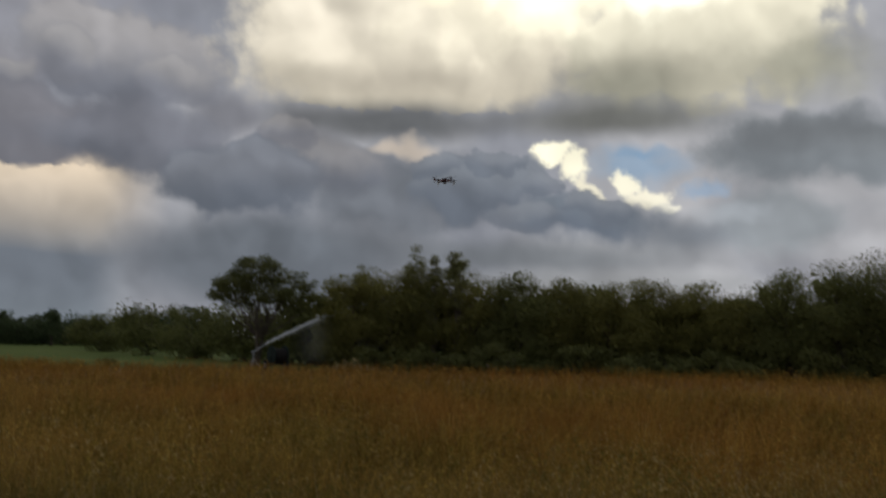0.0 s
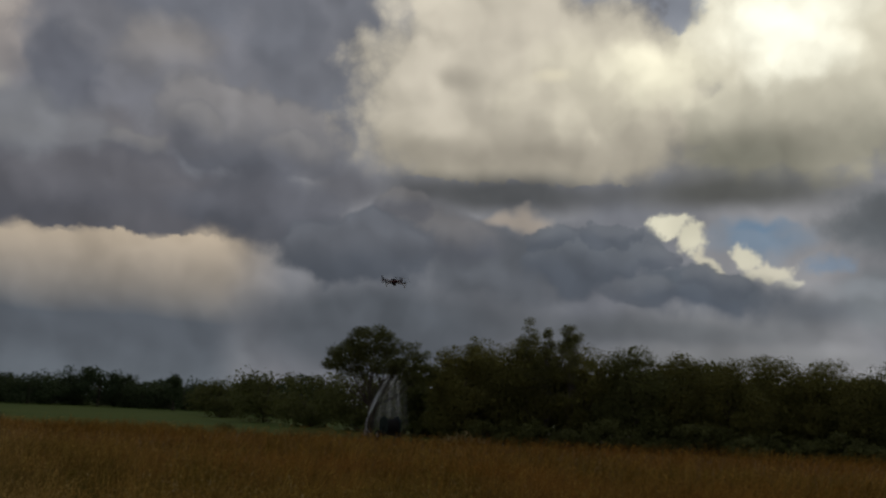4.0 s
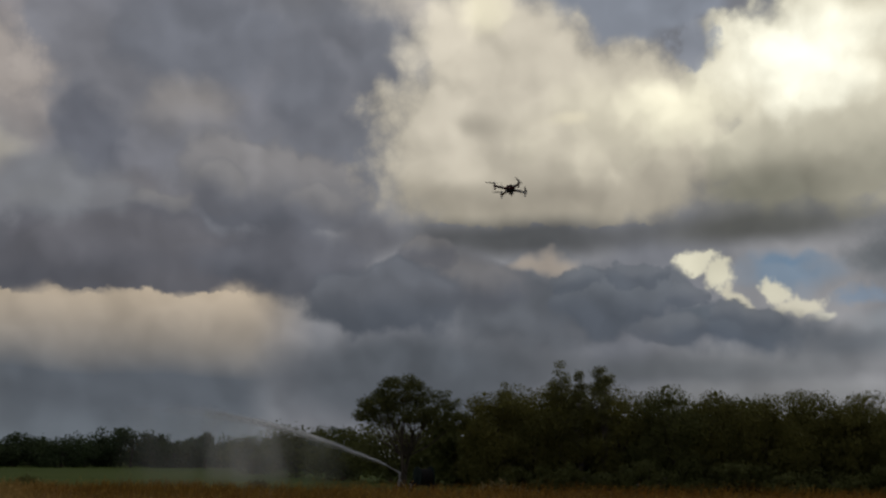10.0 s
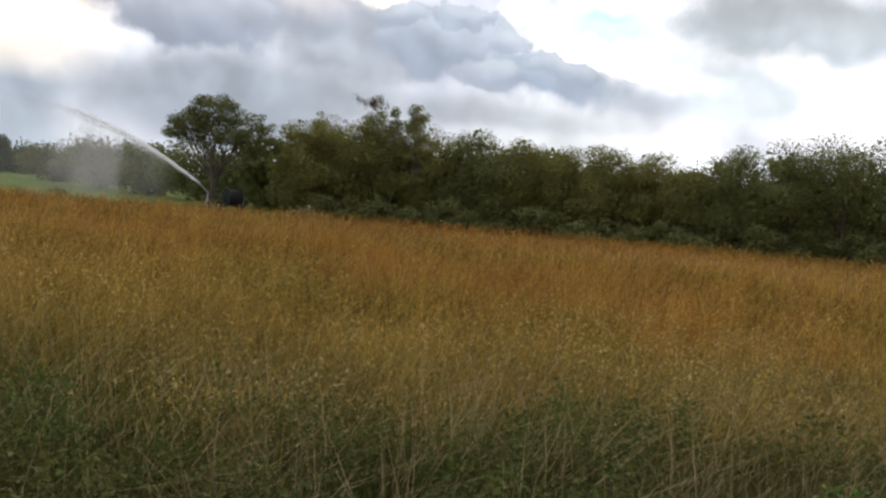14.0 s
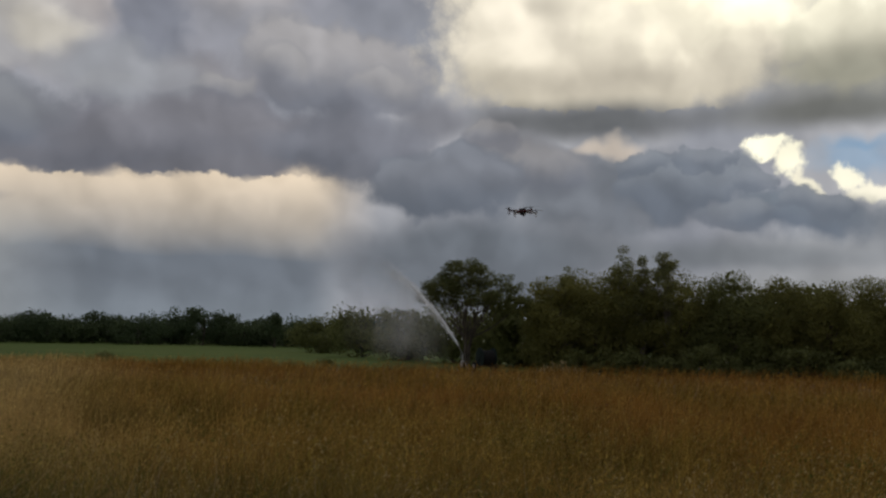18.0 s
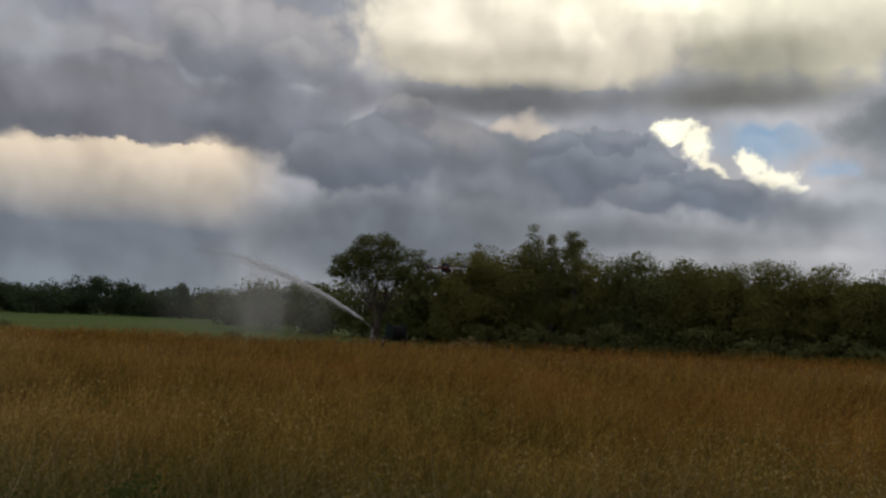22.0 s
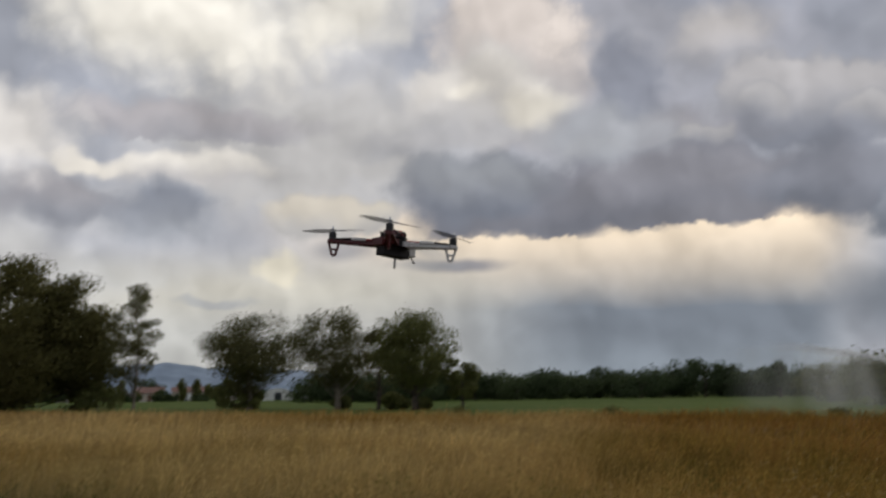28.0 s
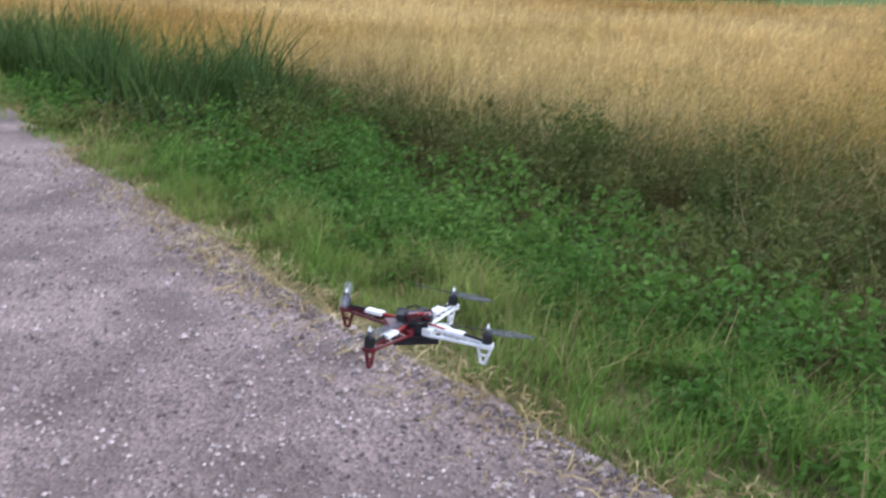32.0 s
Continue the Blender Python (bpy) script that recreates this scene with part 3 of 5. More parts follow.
def mesh_part(name, me, parent=None, label=""):
    ob = new(name, me)
    ob.parent = parent
    return tagged(ob, label)


def box(bm, centre, size, turn=None, bevel=0.0):
    m = Matrix.Translation(centre) @ (turn or Matrix()) @ Matrix.Diagonal((*size, 1))
    made = bmesh.ops.create_cube(bm, size=1.0, matrix=m)["verts"]
    if bevel:
        edges = {e for v in made for e in v.link_edges}
        bmesh.ops.bevel(bm, geom=list(edges), offset=bevel, segments=2, profile=0.6, affect="EDGES")
    return bm


def tube(bm, a, b, ra, rb=None, sides=10, caps=True):
    """A round bar from a to b."""
    a, b = Vector(a), Vector(b)
    d = b - a
    m = Matrix.Translation((a + b) / 2) @ d.to_track_quat("Z", "Y").to_matrix().to_4x4()
    bmesh.ops.create_cone(bm, cap_ends=caps, segments=sides, radius1=ra, radius2=ra if rb is None else rb, depth=d.length, matrix=m)
    return bm


def leaf_quads(centres, size, rng, flat=0.0, aspect=0.6, out=None):
    """Bent leaves, two quads each, lying any way round; flat: how far they tend to lie level."""
    n = len(centres)
    axis = rng.normal(size=(n, 3))
    axis[:, 2] *= 1 - 0.6 * flat
    axis /= np.linalg.norm(axis, axis=1)[:, None]
    other = rng.normal(size=(n, 3))
    other[:, 2] *= 1 - flat
    other -= axis * (other * axis).sum(1)[:, None]
    other /= np.linalg.norm(other, axis=1)[:, None]
    up = np.cross(axis, other)
    if out is not None:
        # the leaf's face turns mostly outwards, so that a clump is shaded as one round mass
        up = out + 0.45 * rng.normal(size=(n, 3))
        up /= np.linalg.norm(up, axis=1)[:, None]
        axis -= up * (axis * up).sum(1)[:, None]
        axis /= np.linalg.norm(axis, axis=1)[:, None]
        other = np.cross(up, axis)
    L = (size * rng.uniform(0.6, 1.4, n))[:, None]
    a = centres - axis * L * 0.5
    b = centres + axis * L * 0.5
    w = other * L * aspect * 0.5
    lift = up * L * 0.16
    v = np.stack([a, centres + w + lift, b, centres - w + lift], 1).reshape(-1, 3)
    f = np.arange(4 * n).reshape(-1, 4)
    return v, f


def blades(base, height, width, lean, rng, joints=2):
    """Grass blades as bent strips that narrow to the tip."""
    n = len(base)
    ang = rng.uniform(0, 2 * np.pi, n)
    side = np.stack([np.cos(ang), np.sin(ang), np.zeros(n)], 1)
    ang2 = rng.uniform(0, 2 * np.pi, n)
    way = np.stack([np.cos(ang2) + 0.55, 0.7 * np.sin(ang2), np.zeros(n)], 1)  # the wind leans them one way
    rows = []
    for j in range(joints + 1):
        s = j / joints
        mid = base + way * (lean * height * s * s)[:, None]
        mid[:, 2] = base[:, 2] + height * s * (1 - 0.25 * lean * s)
        w = side * (width * (1 - 0.85 * s))[:, None] * 0.5
        rows += [mid - w, mid + w]
    v = np.stack(rows, 1)
    k = 2 * (joints + 1)
    f = []
    for j in range(joints):
        f.append(np.array([2 * j, 2 * j + 1, 2 * j + 3, 2 * j + 2]))
    f = (np.stack(f)[None] + (np.arange(n) * k)[:, None, None]).reshape(-1, 4)
    return v.reshape(-1, 3), f, mid


def joined(pieces):
    """(verts, faces, slot) pieces put together."""
    vs, fs, ss, off = [], [], [], 0
    for v, f, slot in pieces:
        vs.append(v)
        fs.append(f + off)
        ss.append(np.full(len(f), slot))
        off += len(v)
    return np.concatenate(vs), np.concatenate(fs), np.concatenate(ss)


# ---- ground ----
def ditch_depth(x, y):
    """Height of the ground: the road at 0, a ditch beside it, the fields half a metre lower."""
    y = np.asarray(y, float)
    x = np.asarray(x, float)
    bend = 0.15 * np.sin(x * 0.35) + 0.1 * np.sin(x * 0.9 + 1)
    h = np.interp(y + bend, [-6, -4.2, -3.0, 2.7, 3.1, 4.0, 4.9, 6.0, 7.2, 66, 180, 3000],
                  [-0.4, -0.15, -0.03, -0.03, -0.08, -0.5, -0.85, -0.6, -0.42, -0.42, -0.4, -0.4])
    near = np.exp(-((y - 4.5) / 2.5) ** 2)
    return h + near * 0.05 * np.sin(x * 2.1) * np.sin(y * 3.0 + x)


def graded(inner, step, outer, grow=1.35):
    out, d, p = list(np.arange(-inner, inner + 1e-6, step)), step, inner
    while p < outer:
        d *= grow
        p += d
        out += [p, -p]
    return np.array(sorted(out))


xs = graded(24, 0.5, 4200)
ys = np.array(sorted(set(np.round(np.concatenate([graded(9, 0.25, 4200), np.linspace(9, 80, 30)]), 3))))
X, Y = np.meshgrid(xs, ys)
V = np.stack([X.ravel(), Y.ravel(), ditch_depth(X, Y).ravel()], 1)
i = (np.arange(len(ys) - 1)[:, None] * len(xs) + np.arange(len(xs) - 1)[None]).ravel()
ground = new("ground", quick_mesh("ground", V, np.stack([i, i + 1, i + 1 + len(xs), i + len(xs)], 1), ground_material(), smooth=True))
tagged(ground, "flat farmland with dry grass and a green crop", "ground", kind="structure")

rx = np.concatenate([np.arange(-400, -14, 1.0), np.arange(-14, 5, 0.08), np.arange(5, 401, 1.0)])
ry = np.array([-3.0, -2.6, -1.8, -0.9, 0.0, 0.9, 1.8, 2.3, 2.55])
RX, RY = np.meshgrid(rx, ry)
edge = (np.abs(RY + 0.2) > 2.4) * np.interp(RX, [-10, -5, -1, 4], [0, -0.28, -0.16, 0]) * (RY > 0) + (np.abs(RY + 0.2) > 2.7) * (0.07 * np.sin(RX * 0.9 + 1.0) + 0.05 * np.sin(RX * 2.3 + RY) + 0.035 * np.sin(RX * 6.1 + 2.0 * np.sin(RX * 1.7)) + 0.025 * np.sin(RX * 14.3 + np.sin(RX * 5.0)))
crown = 0.035 * (1 - ((RY + 0.2) / 2.85) ** 2) - 0.012
i = (np.arange(len(ry) - 1)[:, None] * len(rx) + np.arange(len(rx) - 1)[None]).ravel()
road = new("road", quick_mesh("road", np.stack([RX.ravel(), (RY + edge).ravel(), crown.ravel()], 1),
                              np.stack([i, i + 1, i + 1 + len(rx), i + len(rx)], 1), gravel_material(), smooth=True))
tagged(road, "compacted grey gravel farm road", "road", kind="structure")


# ---- trees ----
def limb(points, radii, sides=7):
    """A bent tapered branch through points, as verts and quads."""
    pts = np.asarray(points, float)
    v, f = [], []
    for k, (p, r) in enumerate(zip(pts, radii)):
        d = pts[min(k + 1, len(pts) - 1)] - pts[max(k - 1, 0)]
        d /= np.linalg.norm(d) + 1e-9
        a = np.cross(d, (0.31, 0.95, 0.05))
        a /= np.linalg.norm(a)
        b = np.cross(d, a)
        t = np.linspace(0, 2 * np.pi, sides, endpoint=False)
        v.append(p + r * (np.cos(t)[:, None] * a + np.sin(t)[:, None] * b))
        if k:
            o = (k - 1) * sides
            for s in range(sides):
                f.append((o + s, o + (s + 1) % sides, o + sides + (s + 1) % sides, o + sides + s))
    return np.concatenate(v), np.array(f)


def make_tree(name, label, x, y, height, width, seed, leaf=LEAF_A, bark=BARK, clear=0.25, leaves=3500, size=0.35, clumps=26,
              shape="round", gap=0.35, trunk=None, group="", stems=1, z=None, lump=1.0, lobes=None, turn=None, core=0.0, fit=True):
    """A tree: trunk, limbs and a crown of clumped leaves with gaps. clear: bare share of its height; gap: looseness of the clumps;
    lobes: rounded masses (x, y, z, half sizes) that make up the crown; core: share of coarse leaves that close its inside."""
    rng = np.random.default_rng(seed)
    h, w = height, width
    root = new(name)
    root.location = (x, y, float(ditch_depth(x, y)) - 0.05 if z is None else z)
    root.rotation_euler = (0, 0, rng.uniform(0, 0.4) if turn is None else radians(turn))
    tagged(root, label, "tree", group)
    tr = trunk or h * 0.022
    # clump centres
    cs = []
    tries = 0
    while len(cs) < clumps and tries < 4000:
        tries += 1
        p = rng.uniform(-1, 1, 3)
        if not (0.16 if shape == "round" else 0.0) < p @ p <= 1:
            continue
        if lobes:
            lx, ly, lz, la, lb, lc = lobes[rng.choice(len(lobes), p=[l[3] * l[5] / sum(m[3] * m[5] for m in lobes) for l in lobes])]
            p /= np.linalg.norm(p)
            q = np.array([lx, ly, lz]) + p * np.array([la, lb, lc]) * rng.uniform(0.62, 0.93)
            if q[2] < 0.3:
                continue
        elif shape == "umbrella":
            # a flat top tier over a wider, drooping lower one
            t = math.hypot(p[0], p[1])
            if rng.random() < 0.6:
                q = np.array([p[0] * w * 0.40, p[1] * w * 0.40, h * (0.83 + 0.13 * p[2] - 0.04 * t * t)])
            else:
                q = np.array([p[0] * w * 0.46, p[1] * w * 0.46, h * (0.70 + 0.10 * p[2] + 0.05 * math.sin(5 * math.atan2(p[1], p[0])))])
        elif shape == "vase":
            s = 0.5 + 0.5 * p[2]
            k = float(np.interp(s, [0, 0.3, 0.55, 0.85, 1], [0.65, 0.95, 1.1, 1.08, 0.8]))
            q = np.array([p[0] * w * 0.45 * k, p[1] * w * 0.45 * k, h * (clear + (0.96 - clear) * s)])
        elif shape == "slim":
            s = 0.5 + 0.5 * p[2]
            k = (1 - s) ** 0.6 * 0.9 + 0.12
            q = np.array([p[0] * w * 0.5 * k, p[1] * w * 0.5 * k, h * (clear + (1 - clear) * s)])
        else:
            s = 0.5 + 0.5 * p[2]
            q = np.array([p[0] * w * 0.46, p[1] * w * 0.46, h * (clear + (0.96 - clear) * s)])
        if len(cs) and min(np.linalg.norm(q - c) for c in cs) < gap * w * 0.3 and tries < 3000:
            continue
        cs.append(q)
    cs = np.array(cs)
    rad = lump * w * rng.uniform(0.10, 0.18, len(cs)) * {"round": 1.0, "slim": 0.9, "umbrella": 0.62, "vase": 1.0}[shape]
    per = rng.multinomial(leaves, rad ** 2 / (rad ** 2).sum())
    pts, outs = [], []
    for c, r, k in zip(cs, rad, per):
        d = rng.normal(size=(k, 3))
        d /= np.linalg.norm(d, axis=1)[:, None]
        rr = r * rng.uniform(0.25, 1.0, k) ** 0.6
        q = c + d * rr[:, None] * np.array([1.15, 1.15, 0.75])
        stray = rng.random(k) < (0.012 if core == 0 else 0.0)
        q[stray] += rng.normal(size=(stray.sum(), 3)) * r * 0.45
        pts.append(q)
        body = (q - np.array([0, 0, h * 0.5])) / np.array([w * 0.5, w * 0.5, h * 0.5])
        outs.append(d + 0.7 * body + np.array([0, 0, 0.25]))
    pts, outs = np.concatenate(pts), np.concatenate(outs)
    outs /= np.linalg.norm(outs, axis=1)[:, None]
    high = pts[:, 2] > 0.015 * h
    pts, outs = pts[high], outs[high]
    if fit:
        pts[:, 2] *= h / np.quantile(pts[:, 2], 0.998)
    v, f = leaf_quads(pts, size, rng, 0.25, 0.75, outs)
    if core:
        k = int(leaves * core)
        pick = rng.integers(0, len(cs), k)
        q = cs[pick] * np.array([0.9, 0.9, 0.95]) + rng.normal(size=(k, 3)) * (rad[pick] * 0.38)[:, None]
        q[:, 2] = np.maximum(q[:, 2], 0.2)
        v2, f2 = leaf_quads(q, size * 2.6, rng, 0.2, 0.9)
        v, f = np.concatenate([v, v2]), np.concatenate([f, f2 + len(v)])
    crown = mesh_part("crown", quick_mesh("crown", v, f, leaf), root)
    # trunk and limbs to a share of the clumps
    vs, fs, off = [], [], 0
    starts = []
    for s in range(stems):
        bx = 0.0 if stems == 1 else rng.uniform(-0.06, 0.06) * w
        by = 0.0 if stems == 1 else rng.uniform(-0.06, 0.06) * w
        top = h * (0.72 if shape != "umbrella" else 0.55)
        sway = rng.normal(size=2) * w * 0.03
        pth = [(bx, by, -0.1), (bx + sway[0] * 0.3, by + sway[1] * 0.3, top * 0.35), (bx + sway[0], by + sway[1], top * 0.7), (bx + sway[0] * 1.5, by + sway[1] * 1.2, top)]
        v, f = limb(pth, [tr * 1.35, tr, tr * 0.65, tr * 0.2], 9)
        vs.append(v)
        fs.append(f + off)
        off += len(v)
        starts.append(np.array(pth))
    mesh_part("trunk", quick_mesh("trunk", np.concatenate(vs), np.concatenate(fs), bark, smooth=True), root)
    vs, fs, off = [], [], 0
    for c in cs[:: 1 if shape == "slim" else 2]:
        p = starts[rng.integers(len(starts))]
        k = np.clip((c[2] - 0.30 * h) / (0.75 * h), 0.05, 0.92)
        base = np.array([np.interp(k, [0, 0.35, 0.7, 1.0], p[:, a]) for a in range(3)])
        base[2] = max(min(base[2], c[2] - 0.05 * h), clear * h * 0.55)
        mid = base * 0.5 + c * 0.5 + np.array([0, 0, -0.04 * h])
        v, f = limb([base, mid, c], [tr * 0.34, tr * 0.2, tr * 0.06], 5)
        vs.append(v)
        fs.append(f + off)
        off += len(v)
    tagged(mesh_part("limb_work", quick_mesh("limb_work", np.concatenate(vs), np.concatenate(fs), bark, smooth=True), root), kind="stuff")
    return root


def at_az(azimuth, dist):
    a = radians(azimuth)
    return -dist * math.sin(a), dist * math.cos(a)


# the flat-topped tree beside the irrigation gun
tx, ty = at_az(10.0, 73)
FLAT_LOBES = [(-2.1, 0, 5.9, 1.7, 1.7, 1.0), (-0.5, 0, 6.9, 2.1, 2.0, 1.0), (1.9, 0.3, 6.0, 1.8, 1.7, 0.95), (3.2, 0, 5.0, 0.9, 1.0, 0.5), (-3.1, 0, 5.3, 0.9, 1.0, 0.55),
              (0.3, -0.6, 5.2, 2.4, 1.6, 0.55), (-1.6, 0.4, 4.7, 1.1, 1.0, 0.45), (2.4, -0.4, 4.5, 0.9, 0.9, 0.35)]
make_tree("flat_topped_tree", "flat-topped broad-leaved tree standing alone at the field edge", tx, ty, 8.1, 8.3, 11, LEAF_A, clear=0.47, leaves=21000,
          size=0.12, clumps=105, shape="umbrella", gap=0.16, trunk=0.13, lump=0.72, lobes=FLAT_LOBES, turn=10, fit=False, stems=2)

# the wood along the far edge of the dry field: azimuth, distance, height, width
WOOD = [(5.2, 71.5, 6.6, 4.8), (3.0, 74, 7.3, 5.6), (0.9, 76, 7.4, 5.0), (-1.6, 75, 7.3, 5.2), (-4.4, 74, 7.1, 5.8), (-7.0, 75, 6.8, 5.6), (-9.4, 74, 6.4, 5.4), (-12.0, 78, 7.0, 5.4),
        (-13.9, 77, 6.7, 4.8), (-16.4, 75, 5.8, 5.4), (-19.0, 73, 7.3, 5.6), (-21.6, 72, 7.7, 5.6), (-24.3, 72, 8.3, 6.0), (-27.5, 73, 8.6, 6.4), (-31, 74, 8.6, 6.6), (-35, 76, 8.4, 6.8),
        (-40, 80, 8.8, 7)]
for k, (a, d, h, w) in enumerate(WOOD):
    px, py = at_az(a, d)
    make_tree("wood_tree", "dense dark green tree in the edge of the wood", px, py, h * 1.02, w * 1.05, 30 + k, (LEAF_B, LEAF_B, LEAF_B, LEAF_B, LEAF_A, LEAF_B)[k % 6] if k < 10 else LEAF_A,
              clear=0.02, leaves=22000 if k < 13 else 5000, size=0.115 if k < 13 else 0.24, clumps=46, gap=0.3, lump=1.4, core=0.05, group="trees of the wood")
# a second row closes the gaps
for k in range(16):
    px, py = at_az(7.0 - 3.1 * k, 83 + 2 * math.sin(k * 2.3))
    make_tree("wood_tree", "dense dark green tree deep in the wood", px, py, 6.2 + 0.5 * math.sin(k * 1.7) + (0.9 if k > 8 else 0), 7.4, 60 + k, LEAF_A, clear=0.0, leaves=3500, size=0.38,
              clumps=60, gap=0.2, core=0.1, group="trees of the wood")
for k in range(13):
    px, py = at_az(4.0 - 2.4 * k + 0.5 * math.sin(k * 3.1), 70.5 + 0.8 * math.sin(k * 1.9))
    make_tree("bush", "low dark undergrowth bush before the wood", px, py, 1.7 + 0.5 * math.sin(k * 2.7), 4.2, 500 + k, LEAF_A, BARK, 0.0, 1300, 0.22, 18, gap=0.2, group="undergrowth")
# slender poplar tops that stand out of it
for k, (pa, ph, pw) in enumerate(((1.5, 9.2, 3.4), (0.4, 8.5, 2.8), (-0.8, 8.8, 3.2), (4.6, 7.6, 3.0))):
    px, py = at_az(pa, 74.5)
    make_tree("poplar", "light feathery poplar rising above the wood", px, py, ph, pw, 91 + k, LEAF_POPLAR, BARK_PALE, clear=0.3, leaves=9000, size=0.1, clumps=70, gap=0.1, shape="slim", lump=0.95, stems=4,
              trunk=0.07, core=0.001, group="poplars")

# the loose group of trees beyond the left end of the field
LOOSE = "loose group of trees"
make_tree("field_tree", "round ash tree with light showing through the crown", -101, 84, 12.2, 12.4, 101, LEAF_C, BARK_PALE, 0.2, 26000, 0.215, 80, lump=1.1, gap=0.28, stems=3, trunk=0.22, shape="vase", group=LOOSE)
make_tree("field_tree", "loose-crowned ash tree with pale branches showing", -87.5, 86, 12.0, 10.6, 102, LEAF_C, BARK_PALE, 0.2, 19000, 0.21, 66, lump=1.05, gap=0.3, stems=2, trunk=0.2, shape="vase", group=LOOSE)
make_tree("field_tree", "dark full-crowned tree beside the loose ash", -74, 85, 11.0, 10.0, 103, LEAF_A, BARK, 0.22, 24000, 0.215, 62, lump=1.1, gap=0.25, trunk=0.28, shape="vase", group=LOOSE)
make_tree("field_tree", "small thin tree between two larger ones", -80.5, 86, 9.4, 5.2, 104, LEAF_C, BARK, 0.2, 3000, 0.24, 20, gap=0.3, shape="slim", group=LOOSE)
make_tree("field_tree", "low dark tree at the end of the group", -70.5, 89, 5.6, 4.8, 105, LEAF_A, BARK, 0.1, 2400, 0.3, 22, gap=0.3, group=LOOSE)
WILLOW_LOBES = [(3.2, 0, 11.6, 9.6, 9, 10.4), (-7.6, -1, 8.6, 7.2, 7, 8.8), (10.6, 1, 10.4, 5.2, 6, 9.0), (-11.4, 0, 6.2, 4.6, 5, 5.6), (11.5, -1, 5.4, 4.6, 5, 5.4), (0, -4, 6, 9, 6, 6)]
make_tree("willow", "huge dense dark willow reaching down to the field", -137, 68.5, 22.5, 29, 106, LEAF_WILLOW, BARK, 0.0, 112000, 0.29, 260, gap=0.1, trunk=0.5, stems=3, lobes=WILLOW_LOBES,
          turn=63.4, core=0.12, lump=0.62, fit=False)
make_tree("birch", "slender birch with thin see-through foliage", -122, 81, 17.5, 9.5, 107, LEAF_C, BARK_PALE, 0.18, 13000, 0.21, 52, lump=0.8, gap=0.3, shape="slim", trunk=0.17)
make_tree("field_tree", "dark ivy-covered tree beside the willow", -184, 66, 18.0, 12.5, 108, LEAF_WILLOW, BARK, 0.0, 14000, 0.34, 60, gap=0.2, core=0.12, lump=1.3,
          lobes=[(0, 0, 7, 6, 6, 7.5), (1.5, 0, 13, 4, 4, 5), (-3, 0, 4, 5, 5, 5)], turn=70, fit=False)
make_tree("field_tree", "thin bare-looking tree with many upright limbs", -212, 62, 25.0, 17.0, 109, LEAF_WILLOW, BARK, 0.06, 24000, 0.32, 90, gap=0.26, stems=6, trunk=0.3)
make_tree("field_tree", "thin bare-looking tree with many upright limbs", -196, 50, 22.0, 14.0, 110, LEAF_WILLOW, BARK, 0.06, 20000, 0.32, 80, gap=0.26, stems=6, trunk=0.3)
for k, (bx, by, bh, bw) in enumerate([(-164, 68, 8.5, 13), (-152, 66, 6.5, 10), (-173, 64, 8.5, 13), (-186, 60, 8, 13), (-195, 58, 8, 14), (-215, 57, 9, 16), (-245, 60, 15, 20), (-275, 66, 17, 22)]):
    make_tree("hedge_bush", "dense dark bush in the hedge at the field end", bx, by, bh, bw, 120 + k, LEAF_WILLOW, BARK, 0.0, 7000, 0.34, 44, gap=0.2, lump=1.3, core=0.12, group="hedge bushes")
for k, (bx, by, bh, bw) in enumerate([(-102, 84.5, 3.0, 4.2), (-106.5, 86, 4.2, 6), (-87.5, 87, 1.6, 2.6), (-79, 87, 2.0, 4), (-74, 86, 1.3, 2.5), (-126, 78, 4.0, 6)]):
    make_tree("bush", "dark bush at the foot of the trees", bx, by, bh, bw, 140 + k, LEAF_A, BARK, 0.0, 2200, 0.32, 26, gap=0.22, group="bushes")

# far tree line behind the green crop
rng = np.random.default_rng(5)
for k, a in enumerate(np.arange(13.5, 47, 1.15)):
    d = 205 + rng.uniform(-8, 12) - 1.2 * max(0, 18 - a) * 10
    top = 1.08 + 0.16 * math.sin(a * 1.9) + (0.55 if 25 < a < 26.5 else 0) + (0.55 if a < 16.6 else 0)
    px, py = at_az(a, d)
    make_tree("far_tree", "distant dull green tree in the far tree line", px, py, d * math.tan(radians(top)) + 1.9, rng.uniform(9.0, 13.0), 200 + k, LEAF_FAR, BARK, 0.0, 2400, 0.46, 40,
              gap=0.2, group="far tree line")
for k, a in enumerate(np.arange(14, 47, 2.0)):
    px, py = at_az(a, 232 - 1.2 * max(0, 18 - a) * 8)
    make_tree("far_tree", "distant dull green tree deep in the far tree line", px, py, 5.2, 15.0, 600 + k, LEAF_FAR, BARK, 0.0, 1500, 0.6, 40, gap=0.15, group="far tree line")
px, py = at_az(21.1, 190)
make_tree("far_tree", "small round tree standing apart before the far tree line", px, py, 6.6, 4.8, 260, LEAF_FAR, BARK, 0.05, 1000, 0.45, 18, gap=0.26, group="far tree line")
for k, (a, d, h, w) in enumerate([(16.2, 112, 5.6, 9), (13.6, 100, 5.2, 8), (11.0, 92, 5.0, 8), (8.4, 88, 4.5, 8), (18.6, 135, 4.8, 9)]):
    px, py = at_az(a, d)
    make_tree("hedge_bush", "dense grey-green bush behind the spray", px, py, h, w, 270 + k, LEAF_A, BARK, 0.0, 4000, 0.3, 44, gap=0.2, group="hedge bushes")


